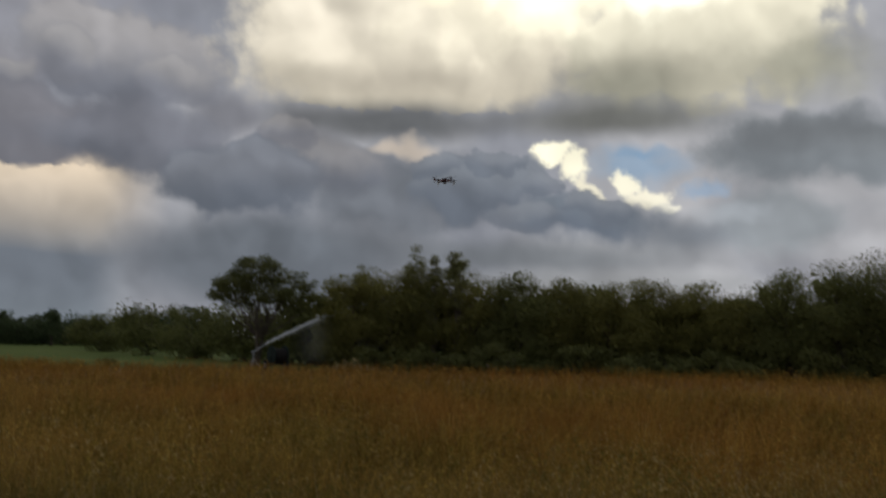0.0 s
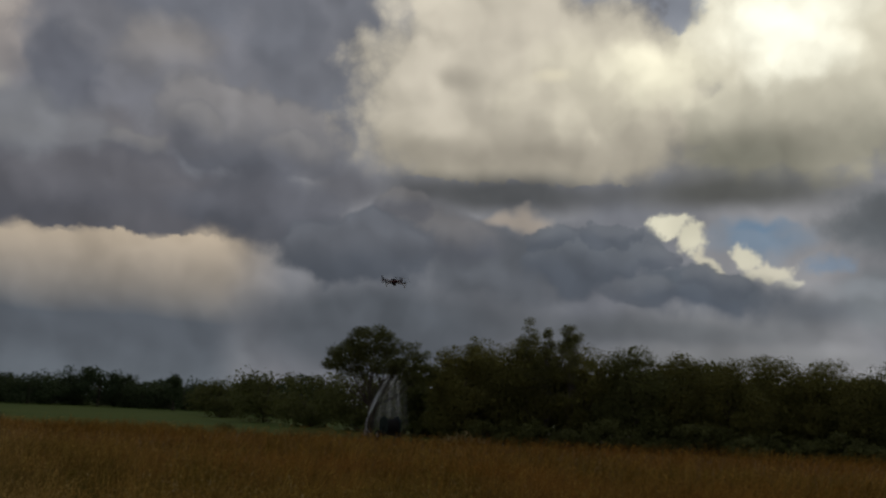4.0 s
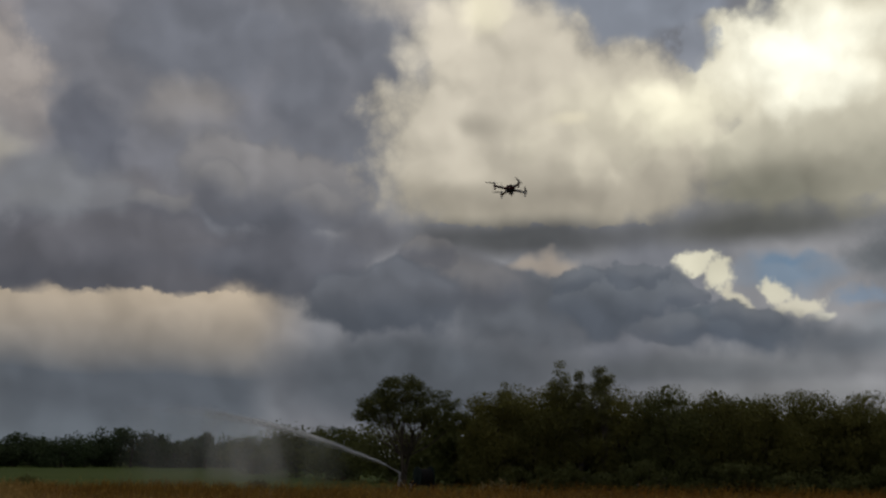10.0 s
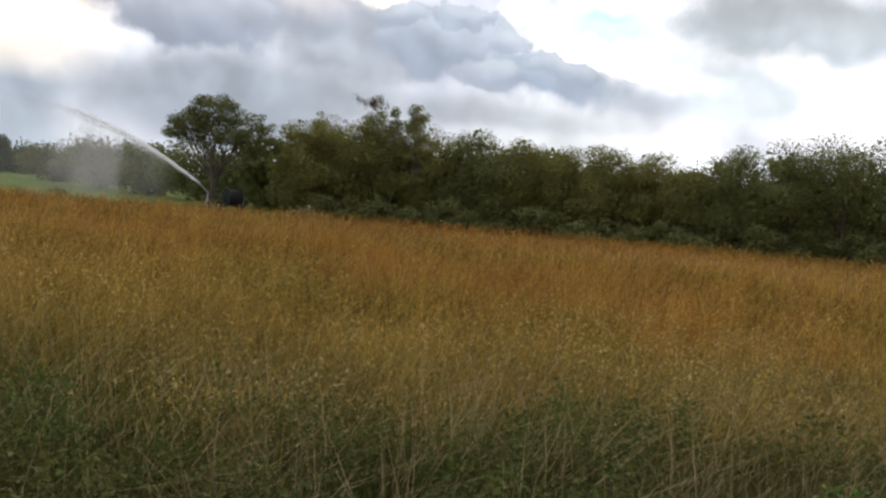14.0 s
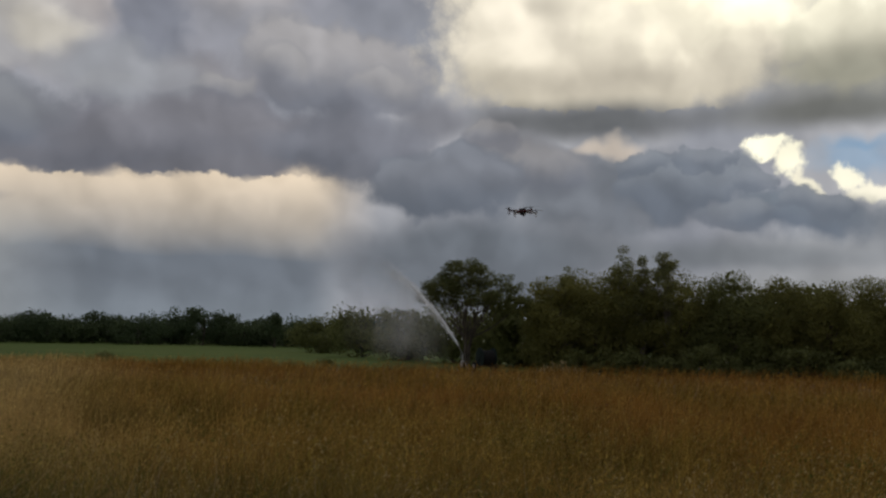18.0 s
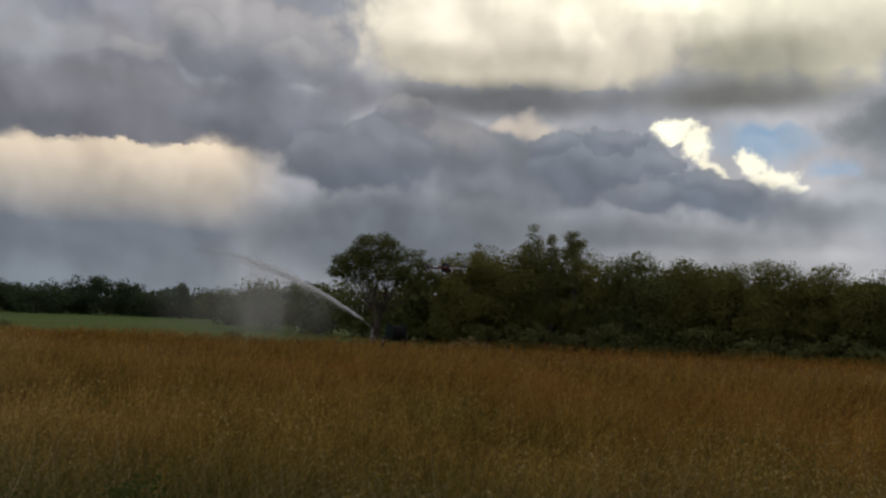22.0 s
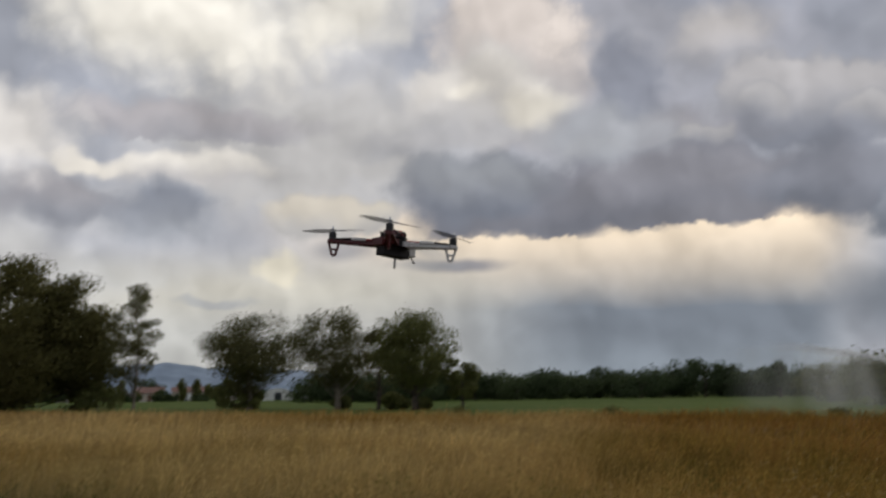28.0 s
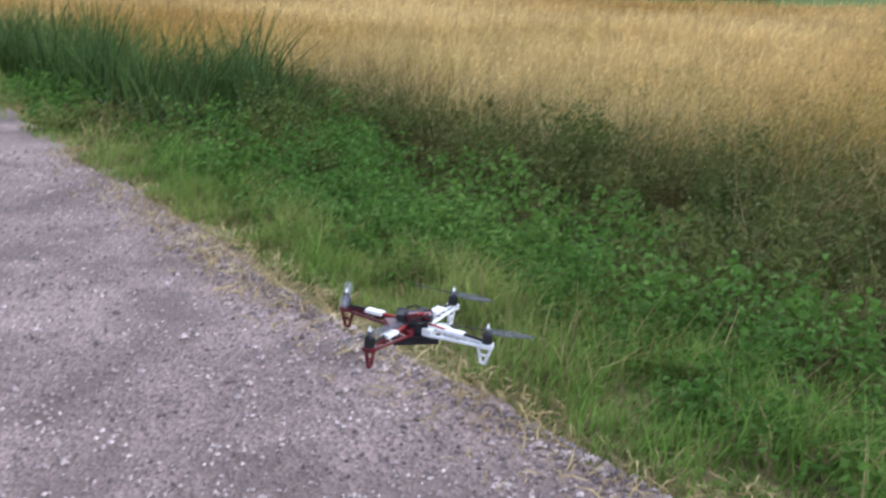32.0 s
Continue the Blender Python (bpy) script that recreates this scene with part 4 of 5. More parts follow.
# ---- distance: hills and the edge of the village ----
# the haze of distance is put into the hills' pale blue base colour
HAZY_HILL = material("wooded_hills_haze_tinted", (0.30, 0.36, 0.44), (0.25, 0.31, 0.39), 0.004, 0.95, spec=0.0, fine=0.02)
ROOF = material("red_roof_tiles", (0.24, 0.13, 0.10), (0.18, 0.105, 0.085), 0.6, 0.8, bump=0.4, bump_scale=6)
PLASTER = material("pale_plaster", (0.62, 0.56, 0.48), (0.5, 0.45, 0.38), 0.5, 0.85)
BRICK = material("brown_brick", (0.24, 0.13, 0.09), (0.17, 0.10, 0.07), 0.6, 0.85)
PLASTIC = material("white_sheeting", (0.78, 0.78, 0.76), (0.66, 0.66, 0.64), 0.4, 0.5)
GLASS = material("dark_window", (0.03, 0.035, 0.04), (0.05, 0.055, 0.06), 1.0, 0.15)
VAN = material("white_van_paint", (0.78, 0.79, 0.8), (0.7, 0.7, 0.72), 0.8, 0.3)
TYRE = material("tyre", (0.02, 0.02, 0.02), (0.03, 0.03, 0.03), 3.0, 0.9)


def hill(name, a0, a1, dist, tops, label):
    """A ridge seen far off between two azimuths; tops: its height in degrees along the way."""
    n = 60
    rng = np.random.default_rng(len(tops) + int(dist))
    rows = []
    for j, (dd, share) in enumerate(((-260, 0.0), (-130, 0.55), (0, 1.0), (260, 0.6), (500, 0.0))):
        for k in range(n + 1):
            s = k / n
            a = a0 + (a1 - a0) * s
            top = np.interp(s, np.linspace(0, 1, len(tops)), tops) + 0.05 * math.sin(s * 37) + 0.03 * math.sin(s * 91 + 1)
            px, py = at_az(a, dist + dd)
            rows.append((px, py, share * max(0.0, dist * math.tan(radians(top))) - 1.0))
    i = (np.arange(4)[:, None] * (n + 1) + np.arange(n)[None]).ravel()
    ob = new(name, quick_mesh(name, rows, np.stack([i, i + 1, i + n + 2, i + n + 1], 1), HAZY_HILL, smooth=True))
    return tagged(ob, label, "hill", kind="structure")


hill("hill_1", 62, 41, 2600, [0.6, 1.3, 1.6, 1.8, 1.5, 1.6, 1.35, 1.0, 0.6, 0.3], "wooded hills on the horizon, haze painted in as pale blue")
hill("hill_2", 80, 64, 2200, [0.5, 1.6, 2.2, 2.7, 2.75, 1.8, 0.9], "wooded hill behind the willow, painted in hazy blue")
hill("hill_3", -20, -60, 3200, [0.3, 0.8, 1.0, 0.7, 0.3], "low hill behind the wood, painted in hazy blue")


def facing(ob, azimuth, dist):
    px, py = at_az(azimuth, dist)
    ob.location, ob.rotation_euler = (px, py, -0.42), (0, 0, radians(azimuth))
    return ob


def house(azimuth, dist, w, d, h, rise, wall, label):
    """A gabled house: walls, roof with eaves, chimney, door and windows with frames."""
    root = facing(new("house"), azimuth, dist)
    tagged(root, label, "house")
    bm = bmesh.new()
    p = [(-w / 2, -d / 2), (w / 2, -d / 2), (w / 2, d / 2), (-w / 2, d / 2)]
    lo = [bm.verts.new((x, y, 0)) for x, y in p]
    hi = [bm.verts.new((x, y, h)) for x, y in p]
    e0, e1 = bm.verts.new((-w / 2, 0, h + rise)), bm.verts.new((w / 2, 0, h + rise))
    bm.faces.new((lo[0], lo[1], hi[1], hi[0]))
    bm.faces.new((lo[2], lo[3], hi[3], hi[2]))
    bm.faces.new((lo[1], lo[2], hi[2], e1, hi[1]))
    bm.faces.new((lo[3], lo[0], hi[0], e0, hi[3]))
    part("wall", bm, wall, root)
    bm = bmesh.new()
    slope = math.atan2(rise, d / 2)
    for sg in (-1, 1):
        box(bm, (0, sg * (d / 4 + 0.15), h + rise / 2 - 0.02), (w + 0.8, (d / 2 + 0.5) / math.cos(slope), 0.18), Matrix.Rotation(-sg * slope, 4, "X"))
    roof = part("roof", bm, ROOF, root, "red tiled roof")
    bm = bmesh.new()
    box(bm, (w * 0.25, 0.3, h + rise + 0.3), (0.6, 0.6, 1.3))
    part("chimney", bm, BRICK, roof)
    n = max(2, int(w / 2.6))
    for k in range(n):
        xx = -w / 2 + (k + 0.5) * w / n
        bm = bmesh.new()
        if k == n // 2:
            box(bm, (xx, -d / 2 - 0.03, 1.05), (1.0, 0.08, 2.1))
            part("door", bm, BRICK, root)
        else:
            box(bm, (xx, -d / 2 - 0.02, 1.6), (1.1, 0.06, 1.2))
            win = part("window", bm, GLASS, root)
            bm = bmesh.new()
            for xo in (-0.58, 0.58):
                box(bm, (xx + xo, -d / 2 - 0.05, 1.6), (0.08, 0.1, 1.3))
            for zo in (0.95, 2.25):
                box(bm, (xx, -d / 2 - 0.05, zo), (1.24, 0.1, 0.08))
            part("window_frame", bm, VAN, win)
    return root


def polytunnel(azimuth, dist, w, d, h):
    root = facing(new("polytunnel"), azimuth, dist)
    tagged(root, "white plastic-covered greenhouse tunnel", "greenhouse")
    bm = bmesh.new()
    prev = None
    for k in range(13):
        a = math.pi * k / 12
        x, z = -w / 2 * math.cos(a), h * math.sin(a) ** 0.7
        row = [bm.verts.new((x, -d / 2, z)), bm.verts.new((x, d / 2, z))]
        if prev:
            bm.faces.new((prev[0], prev[1], row[1], row[0]))
        prev = row
    bm.verts.ensure_lookup_table()
    bm.faces.new([bm.verts[2 * k] for k in range(13)])
    bm.faces.new([bm.verts[2 * k + 1] for k in range(13)][::-1])
    part("cover", bm, PLASTIC, root)
    bm = bmesh.new()
    box(bm, (0, -d / 2 - 0.05, 1.1), (2.0, 0.08, 2.2))
    part("door", bm, GLASS, root)
    return root


def white_van(azimuth, dist, turn):
    root = facing(new("parked_van"), azimuth, dist)
    root.rotation_euler = (0, 0, radians(azimuth + turn))
    tagged(root, "white van parked at the village edge", "van", "parked vans")
    bm = bmesh.new()
    box(bm, (0.5, 0, 1.25), (3.9, 1.9, 1.8), None, 0.15)
    box(bm, (-1.95, 0, 0.85), (1.2, 1.85, 1.0), None, 0.2)
    part("body", bm, VAN, root)
    bm = bmesh.new()
    box(bm, (-1.52, 0, 1.6), (0.12, 1.6, 0.65), Matrix.Rotation(radians(-28), 4, "Y"))
    part("windscreen", bm, GLASS, root)
    for wx in (-1.6, 1.5):
        for wy in (-0.9, 0.9):
            bm = bmesh.new()
            tube(bm, (wx, wy - 0.1, 0.34), (wx, wy + 0.1, 0.34), 0.34, sides=14)
            part("wheel", bm, TYRE, root)
    return root


house(55.6, 330, 8.5, 7, 2.7, 1.6, PLASTER, "low pale house with a red tiled roof")
house(45.0, 330, 10, 7, 3.0, 1.6, BRICK, "long brown brick outbuilding")
house(53.4, 345, 12, 7, 3.0, 1.4, PLASTER, "long pale house behind dark shrubs")
house(51.4, 340, 9, 7, 2.8, 1.3, PLASTER, "pale low house behind the trees")
for k, a in enumerate((50.6, 52.0, 52.9, 54.5, 55.0, 56.6, 57.6, 58.4, 46.0, 44.2)):
    px, py = at_az(a, 308 + 8 * math.sin(k * 2.3))
    make_tree("village_shrub", "dark rounded shrub in a village garden", px, py, 2.6 + 0.9 * math.sin(k * 1.9), 5.5, 640 + k, LEAF_FAR, BARK, 0.0, 900, 0.4, 24, gap=0.2, core=0.1, group="village shrubs")
house(59.6, 345, 9, 7, 3.0, 1.8, PLASTER, "pale house behind the willow")
polytunnel(48.7, 300, 8.6, 16, 3.4)
for a, d, t in ((58.6, 320, 5), (47.2, 320, 85), (46.6, 318, 10), (41.9, 310, 80), (40.0, 312, 8), (53.4, 325, 12), (66.6, 200, 30)):
    white_van(a, d, t)
for k, (a, d, h) in enumerate(((57.0, 300, 6.4), (53.9, 300, 6.6), (53.1, 302, 6.4), (52.5, 310, 5.0), (55.1, 318, 3.0), (56.3, 316, 3.4))):
    px, py = at_az(a, d)
    make_tree("cypress", "narrow dark cypress at the village edge", px, py, h, 3.6, 300 + k, LEAF_A, BARK, 0.0, 1500, 0.35, 30, gap=0.15, shape="slim", lump=1.6, core=0.1, group="cypresses")
for k, a in enumerate((38.5, 41.5, 43.5, 46.8, 49.9, 51.6, 55.5, 58.0, 60.5, 63, 70)):
    px, py = at_az(a, 360 + 25 * math.sin(k * 2.1))
    make_tree("far_tree", "distant dull green tree at the village edge", px, py, 6.0 + 1.6 * math.sin(k * 1.3), 12.0, 320 + k, LEAF_FAR, BARK, 0.0, 1500, 0.6, 30, gap=0.2, group="village trees")


# ---- grass, weeds, reeds and gravel ----
def field_grass():
    """Tall dry grass, thick near the road and coarser far away."""
    rng = np.random.default_rng(21)
    pieces = []
    for count, r0, r1, slot, hh, wk, lean in ((76000, 6.5, 25, 0, 0.60, 1.0, 0.5), (70000, 21, 72, 0, 0.60, 1.2, 0.5), (42000, 6.0, 40, 1, 0.72, 1.0, 0.55), (30000, 6.0, 20, 2, 0.48, 1.3, 0.6),
                                              (30000, 60, 190, 0, 0.6, 1.2, 0.4)):
        r = r0 * (r1 / r0) ** rng.random(count)
        if r0 < 60:
            a = np.radians(rng.uniform(-34, 82, count))
        else:
            a = np.radians(rng.uniform(20, 80, count))
        p = np.stack([-r * np.sin(a), r * np.cos(a), np.zeros(count)], 1)
        front = np.interp(p[:, 0], [-6, -2], [7.8, 7.1]) + 0.3 * np.sin(p[:, 0] * 0.7) + 0.25 * np.sin(p[:, 0] * 1.9) + rng.normal(size=count) * 0.4
        keep = (p[:, 1] > front) & (p[:, 1] < 66.5 + rng.normal(size=count) * 0.3)
        if slot == 2:
            patch = np.sin(p[:, 0] * 0.21 + 1.3 + np.sin(p[:, 1] * 0.3)) * np.sin(p[:, 1] * 0.62 + p[:, 0] * 0.07 + np.sin(p[:, 0] * 0.23)) + 2.2 * np.exp(-(p[:, 1] - 7.6) / 2.2)
            keep &= (patch > 0.25) & (p[:, 1] < 48)
        p, r = p[keep], r[keep]
        p[:, 2] = ditch_depth(p[:, 0], p[:, 1])
        n = len(p)
        tuft = np.sin(p[:, 0] * 2.3 + 1.7 * np.sin(p[:, 1] * 1.1)) * np.sin(p[:, 1] * 1.9 + 1.3 * np.sin(p[:, 0] * 0.8))
        swell = (1 + 0.22 * np.sin(p[:, 0] * 0.5) * np.sin(p[:, 1] * 0.37)) * (1 + 0.55 * tuft * np.clip(20 / r, 0, 1))
        h = hh * swell * rng.uniform(0.55, 1.3, n)
        w = wk * (0.0035 + 0.00055 * r)
        v, f, tip = blades(p, h, w, lean * rng.uniform(0.3, 1.4, n), rng, 1 if r0 > 20 else 2)
        pieces.append((v, f, slot))
        if slot < 2 and r0 < 60:
            some = rng.random(n) < 0.5
            heads = tip[some]
            rr = np.hypot(heads[:, 0], heads[:, 1])
            hv, hf = leaf_quads(heads, 0.036 + 0.0014 * rr, rng, -0.6, 0.30)
            pieces.append((hv, hf, 1))
            # loose oat-like panicles on the nearest stalks
            oats = np.sin(p[:, 0] * 0.9 + 1.6 * np.sin(p[:, 1] * 0.6)) * np.sin(p[:, 1] * 0.8 + 1.1 * np.sin(p[:, 0] * 0.5)) > -0.1
            close = tip[(r < 17) & oats & (rng.random(n) < (0.4 if slot else 0.1))]
            for j in range(4):
                q = close + rng.normal(size=close.shape) * np.array([0.035, 0.035, 0.045]) + np.array([0.03, 0, -0.03])
                hv, hf = leaf_quads(q, np.full(len(q), 0.031), rng, -0.3, 0.42)
                pieces.append((hv, hf, 3))
    # leafy weeds between the nearer stalks, in patches
    n = 60000
    r = 6.6 * (20 / 6.6) ** rng.random(n)
    a = np.radians(rng.uniform(-34, 60, n))
    p = np.stack([-r * np.sin(a), r * np.cos(a), np.zeros(n)], 1)
    patch = np.sin(p[:, 0] * 1.3 + 1.4 * np.sin(p[:, 1] * 0.9)) * np.sin(p[:, 1] * 1.1 + 1.2 * np.sin(p[:, 0] * 0.7)) + 0.8 * np.exp(-np.abs(p[:, 1] - 7.0))
    keep = (patch > 0.2 + 0.25 * rng.normal(size=n)) & (p[:, 1] > 6.6)
    p = p[keep]
    p[:, 2] = ditch_depth(p[:, 0], p[:, 1]) + rng.uniform(0.15, 0.6, len(p))
    v, f = leaf_quads(p, 0.022 + 0.0016 * r[keep], rng, 0.3, 0.5)
    pieces.append((v, f, 2))
    v, f, s = joined(pieces)
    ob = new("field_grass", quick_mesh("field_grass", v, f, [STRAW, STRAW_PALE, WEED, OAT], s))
    return tagged(ob, "tall dry golden grass with patches of green weeds", "grass", kind="stuff")


def verge_grass():
    """Grass between road and ditch, a dry rim on the gravel, and mixed grass on the far bank."""
    rng = np.random.default_rng(22)
    pieces = []
    for count, x0, x1, y0, y1, hh, slot in ((12000, -17, 5, 2.35, 3.5, 0.13, 0), (9000, -60, -17, 2.5, 4.2, 0.25, 0), (8000, -17, 5, 2.22, 2.8, 0.06, 1), (2500, -17, 5, 2.6, 3.4, 0.18, 1),
                                            (17000, -9.5, -0.5, 2.35, 3.4, 0.15, 0), (6000, -9.5, -0.5, 2.25, 3.2, 0.07, 1), (9000, -5, 6, 5.0, 7.0, 0.45, 2), (6000, -5, 6, 5.2, 7.2, 0.5, 1), (12000, -17, 8, 6.3, 8.6, 0.5, 2), (7000, -17, 8, 6.6, 9.0, 0.55, 1), (5000, -60, -17, 5.5, 8.0, 0.6, 0)):
        x, y = rng.uniform(x0, x1, count), rng.uniform(y0, y1, count)
        p = np.stack([x, y, ditch_depth(x, y)], 1)
        clump = 0.55 + 0.9 * (np.sin(x * 5.1 + y * 3) * np.sin(y * 6.3 - x * 2.2) > -0.1)
        h = hh * clump * rng.uniform(0.5, 1.6, count)
        if y1 < 4.5:
            h *= 0.35 + 0.65 * np.clip((y - 2.3) / 0.5, 0, 1)
        v, f, tip = blades(p, h, 0.009 * rng.uniform(0.6, 1.4, count), rng.uniform(0.2, 1.1, count), rng, 1 if x1 < -16 else 2)
        pieces.append((v, f, slot))
    # dead stalks lying along the rim of the road
    n = 5200
    x = rng.uniform(-10, 2, n)
    y = 2.5 + np.interp(x, [-10, -5, -1, 4], [0, -0.28, -0.16, 0]) + 0.17 * rng.normal(size=n)
    v, f = leaf_quads(np.stack([x, y, ditch_depth(x, y) + 0.045], 1), rng.uniform(0.05, 0.16, n), rng, 0.92, 0.06)
    pieces.append((v, f, 1))
    v, f, s = joined(pieces)
    ob = new("verge_grass", quick_mesh("verge_grass", v, f, [VERGE, DRY, DITCH_DARK], s))
    return tagged(ob, "rough green verge grass with a dry yellow rim", "grass", kind="stuff")


def ditch_weeds():
    """Leafy plants that fill the ditch: heaps of leaves on many stems, with dark hollows between."""
    rng = np.random.default_rng(23)
    pieces = []
    done = []
    for k in range(1400):
        x = 5 - 21 * rng.random()
        y = 2.85 + 4.9 * rng.random() ** 1.05
        r = rng.uniform(0.24, 0.62) * float(np.interp(y, [3.0, 4.0], [0.7, 1.0]))
        if any((x - u) ** 2 + (y - v) ** 2 < (0.62 * (r + q)) ** 2 for u, v, q in done):
            continue
        done.append((x, y, r))
        h = rng.uniform(0.55, 1.3) * float(np.interp(y, [3.0, 3.5, 4.2, 6.5, 7.7], [0.3, 0.6, 1.0, 0.85, 0.55])) * (0.65 + 0.6 * r)
        near = math.hypot(x, y)
        slot = 1 if (y > (5.3 if x < -6 else 4.2) + 0.5 * math.sin(x) and rng.random() < 0.94) or rng.random() < 0.24 else 0
        base = np.array([x, y, float(ditch_depth(x, y))])
        # shoots that end in tufts of leaves
        for j in range(int(40 * (r / 0.35) ** 2 * min(1.0, 9.0 / near))):
            d = rng.normal(size=3) * np.array([1, 1, 0.5])
            d[2] = abs(d[2]) + 0.25
            d /= np.linalg.norm(d)
            tip = base + d * np.array([r, r, h]) * rng.uniform(0.72, 1.12)
            n = int(rng.integers(15, 27))
            q = tip + rng.normal(size=(n, 3)) * np.array([0.055, 0.055, 0.045]) * (1 + 0.03 * near)
            v, f = leaf_quads(q, 0.034 + 0.0020 * near, rng, 0.6, 0.62)
            pieces.append((v, f, slot))
    v, f, s = joined(pieces)
    ob = new("ditch_weeds", quick_mesh("ditch_weeds", v, f, [DITCH_LEAF, DITCH_DARK], s))
    return tagged(ob, "lush green leafy weeds filling the ditch", "weeds", kind="stuff")


def reeds():
    rng = np.random.default_rng(24)
    n = 4200
    mid_x = -11.0 - 14 * rng.random(60) ** 1.1
    mid_y = 4.9 + 0.55 * rng.normal(size=60)
    tall = rng.uniform(0.7, 1.12, 60)
    k = rng.integers(0, 60, n)
    x = mid_x[k] + 0.28 * rng.normal(size=n)
    y = mid_y[k] + 0.22 * rng.normal(size=n)
    keep = (y > 3.9) & (y < 6.7)
    x, y, tall = x[keep], y[keep], tall[k][keep]
    p = np.stack([x, y, ditch_depth(x, y)], 1)
    h = 1.85 * tall * rng.uniform(0.55, 1.12, len(p)) * np.clip((-x - 9.6) / 2.6, 0.5, 1.0)
    v, f, tip = blades(p, h, rng.uniform(0.022, 0.052, len(p)), rng.uniform(0.1, 0.85, len(p)), rng, 5)
    m = 160
    xx, yy = rng.uniform(-14.5, -11.6, m), rng.uniform(3.9, 4.5, m)
    pv, pf, tip = blades(np.stack([xx, yy, ditch_depth(xx, yy)], 1), rng.uniform(0.5, 1.0, m), np.full(m, 0.03), rng.uniform(0.4, 1.0, m), rng, 4)
    v, f, s = joined([(v, f, 0), (pv, pf, 1)])
    ob = new("reeds", quick_mesh("reeds", v, f, [REED, REED_PALE], s))
    return tagged(ob, "stand of tall dark green reeds in the ditch", "reeds", kind="stuff")


def loose_gravel():
    """Loose stones on the road, bigger and thicker towards its edge."""
    rng = np.random.default_rng(25)
    n = 16000
    x = -1.2 - 9.0 * rng.random(n) ** 1.6
    y = 2.45 - 3.6 * rng.random(n) ** 1.5
    y = np.minimum(y, 2.5 + np.interp(x, [-10, -5, -1, 4], [0, -0.28, -0.16, 0]) - 0.12 * rng.random(n) ** 2)
    s = rng.uniform(0.004, 0.0125, n) * np.where(rng.random(n) < 0.07, 1.7, 1.0)
    z = 0.035 * (1 - ((y + 0.2) / 2.85) ** 2) - 0.012 + s * 0.25
    octa = np.array([(1, 0, 0), (0, 1, 0), (-1, 0, 0), (0, -1, 0), (0, 0, 0.8), (0, 0, -0.8)])
    tri = np.array([(0, 1, 4), (1, 2, 4), (2, 3, 4), (3, 0, 4), (1, 0, 5), (2, 1, 5), (3, 2, 5), (0, 3, 5)])
    v = octa[None] * rng.uniform(0.65, 1.35, (n, 6, 1)) * s[:, None, None]
    a = rng.uniform(0, 6.28, n)
    c, d = np.cos(a)[:, None], np.sin(a)[:, None]
    v = np.stack([v[:, :, 0] * c - v[:, :, 1] * d + x[:, None], v[:, :, 0] * d + v[:, :, 1] * c + y[:, None], v[:, :, 2] + z[:, None]], 2)
    f = (tri[None] + (np.arange(n) * 6)[:, None, None]).reshape(-1, 3)
    stone = material("loose_stone", (0.38, 0.31, 0.285), (0.17, 0.135, 0.125), 3.0, 0.85, random_amount=0.6, island=True)
    ob = new("loose_gravel", quick_mesh("loose_gravel", v.reshape(-1, 3), f, stone))
    return tagged(ob, "loose grey stones scattered on the road", "gravel", kind="stuff")


field_grass()
verge_grass()
ditch_weeds()
reeds()
loose_gravel()


def tuft_bush(x, y, h, seed):
    """A low dark clump of weeds at the edge of the crop."""
    rng = np.random.default_rng(seed)
    q = rng.normal(size=(420, 3)) * np.array([0.42 * h, 0.42 * h, 0.2 * h]) + np.array([0, 0, 0.5 * h])
    q = q[(q[:, 2] > 0.02)]
    v, f = leaf_quads(q, 0.13, rng, 0.2, 0.7)
    ob = new("weed_clump", quick_mesh("weed_clump", v, f, LEAF_A))
    ob.location = (x, y, float(ditch_depth(x, y)))
    return tagged(ob, "low dark clump of weeds at the crop's edge", "bush", "weed clumps", "stuff")


for k, (tx, ty, th) in enumerate(((-39, 67.3, 0.9), (-22, 67.0, 0.7), (-55, 69, 0.8), (-6.0, 68, 0.8))):
    tuft_bush(tx, ty, th, 400 + k)
# a heap of pale dry stalks before the wood
rng = np.random.default_rng(41)
q = rng.normal(size=(700, 3)) * np.array([1.0, 0.5, 0.28])
q[:, 2] = np.abs(q[:, 2]) * np.exp(-(q[:, 0] / 1.5) ** 2)
v, f = leaf_quads(q, 0.30, rng, 0.3, 0.3)
heap = new("stalk_heap", quick_mesh("stalk_heap", v, f, DRY))
heap.location = (*at_az(5.0, 68.0), float(ditch_depth(-6, 68)) + 0.02)
tagged(heap, "low heap of pale dry stalks before the wood", "heap", kind="stuff")


# ---- irrigation gun and its cart ----
DARK_PAINT = material("dark_green_paint", (0.02, 0.035, 0.03), (0.014, 0.022, 0.02), 3.0, 0.8, bump=0.1, spec=0.15)
RUBBER = material("black_rubber", (0.018, 0.018, 0.018), (0.03, 0.028, 0.026), 6.0, 0.9, spec=0.1)
GALV = material("galvanised_steel", (0.45, 0.46, 0.47), (0.33, 0.34, 0.35), 6.0, 0.45, metal=0.8)
JET = spray_material("water_jet", 0.95, fading=True)
DROPS = spray_material("water_drops", 0.42)
MIST = spray_material("water_mist", 0.19, True)
SPRAY = spray_material("water_spray", 0.34, fading=True)

gx, gy = at_az(10.5, 67.5)
gz = float(ditch_depth(gx, gy))


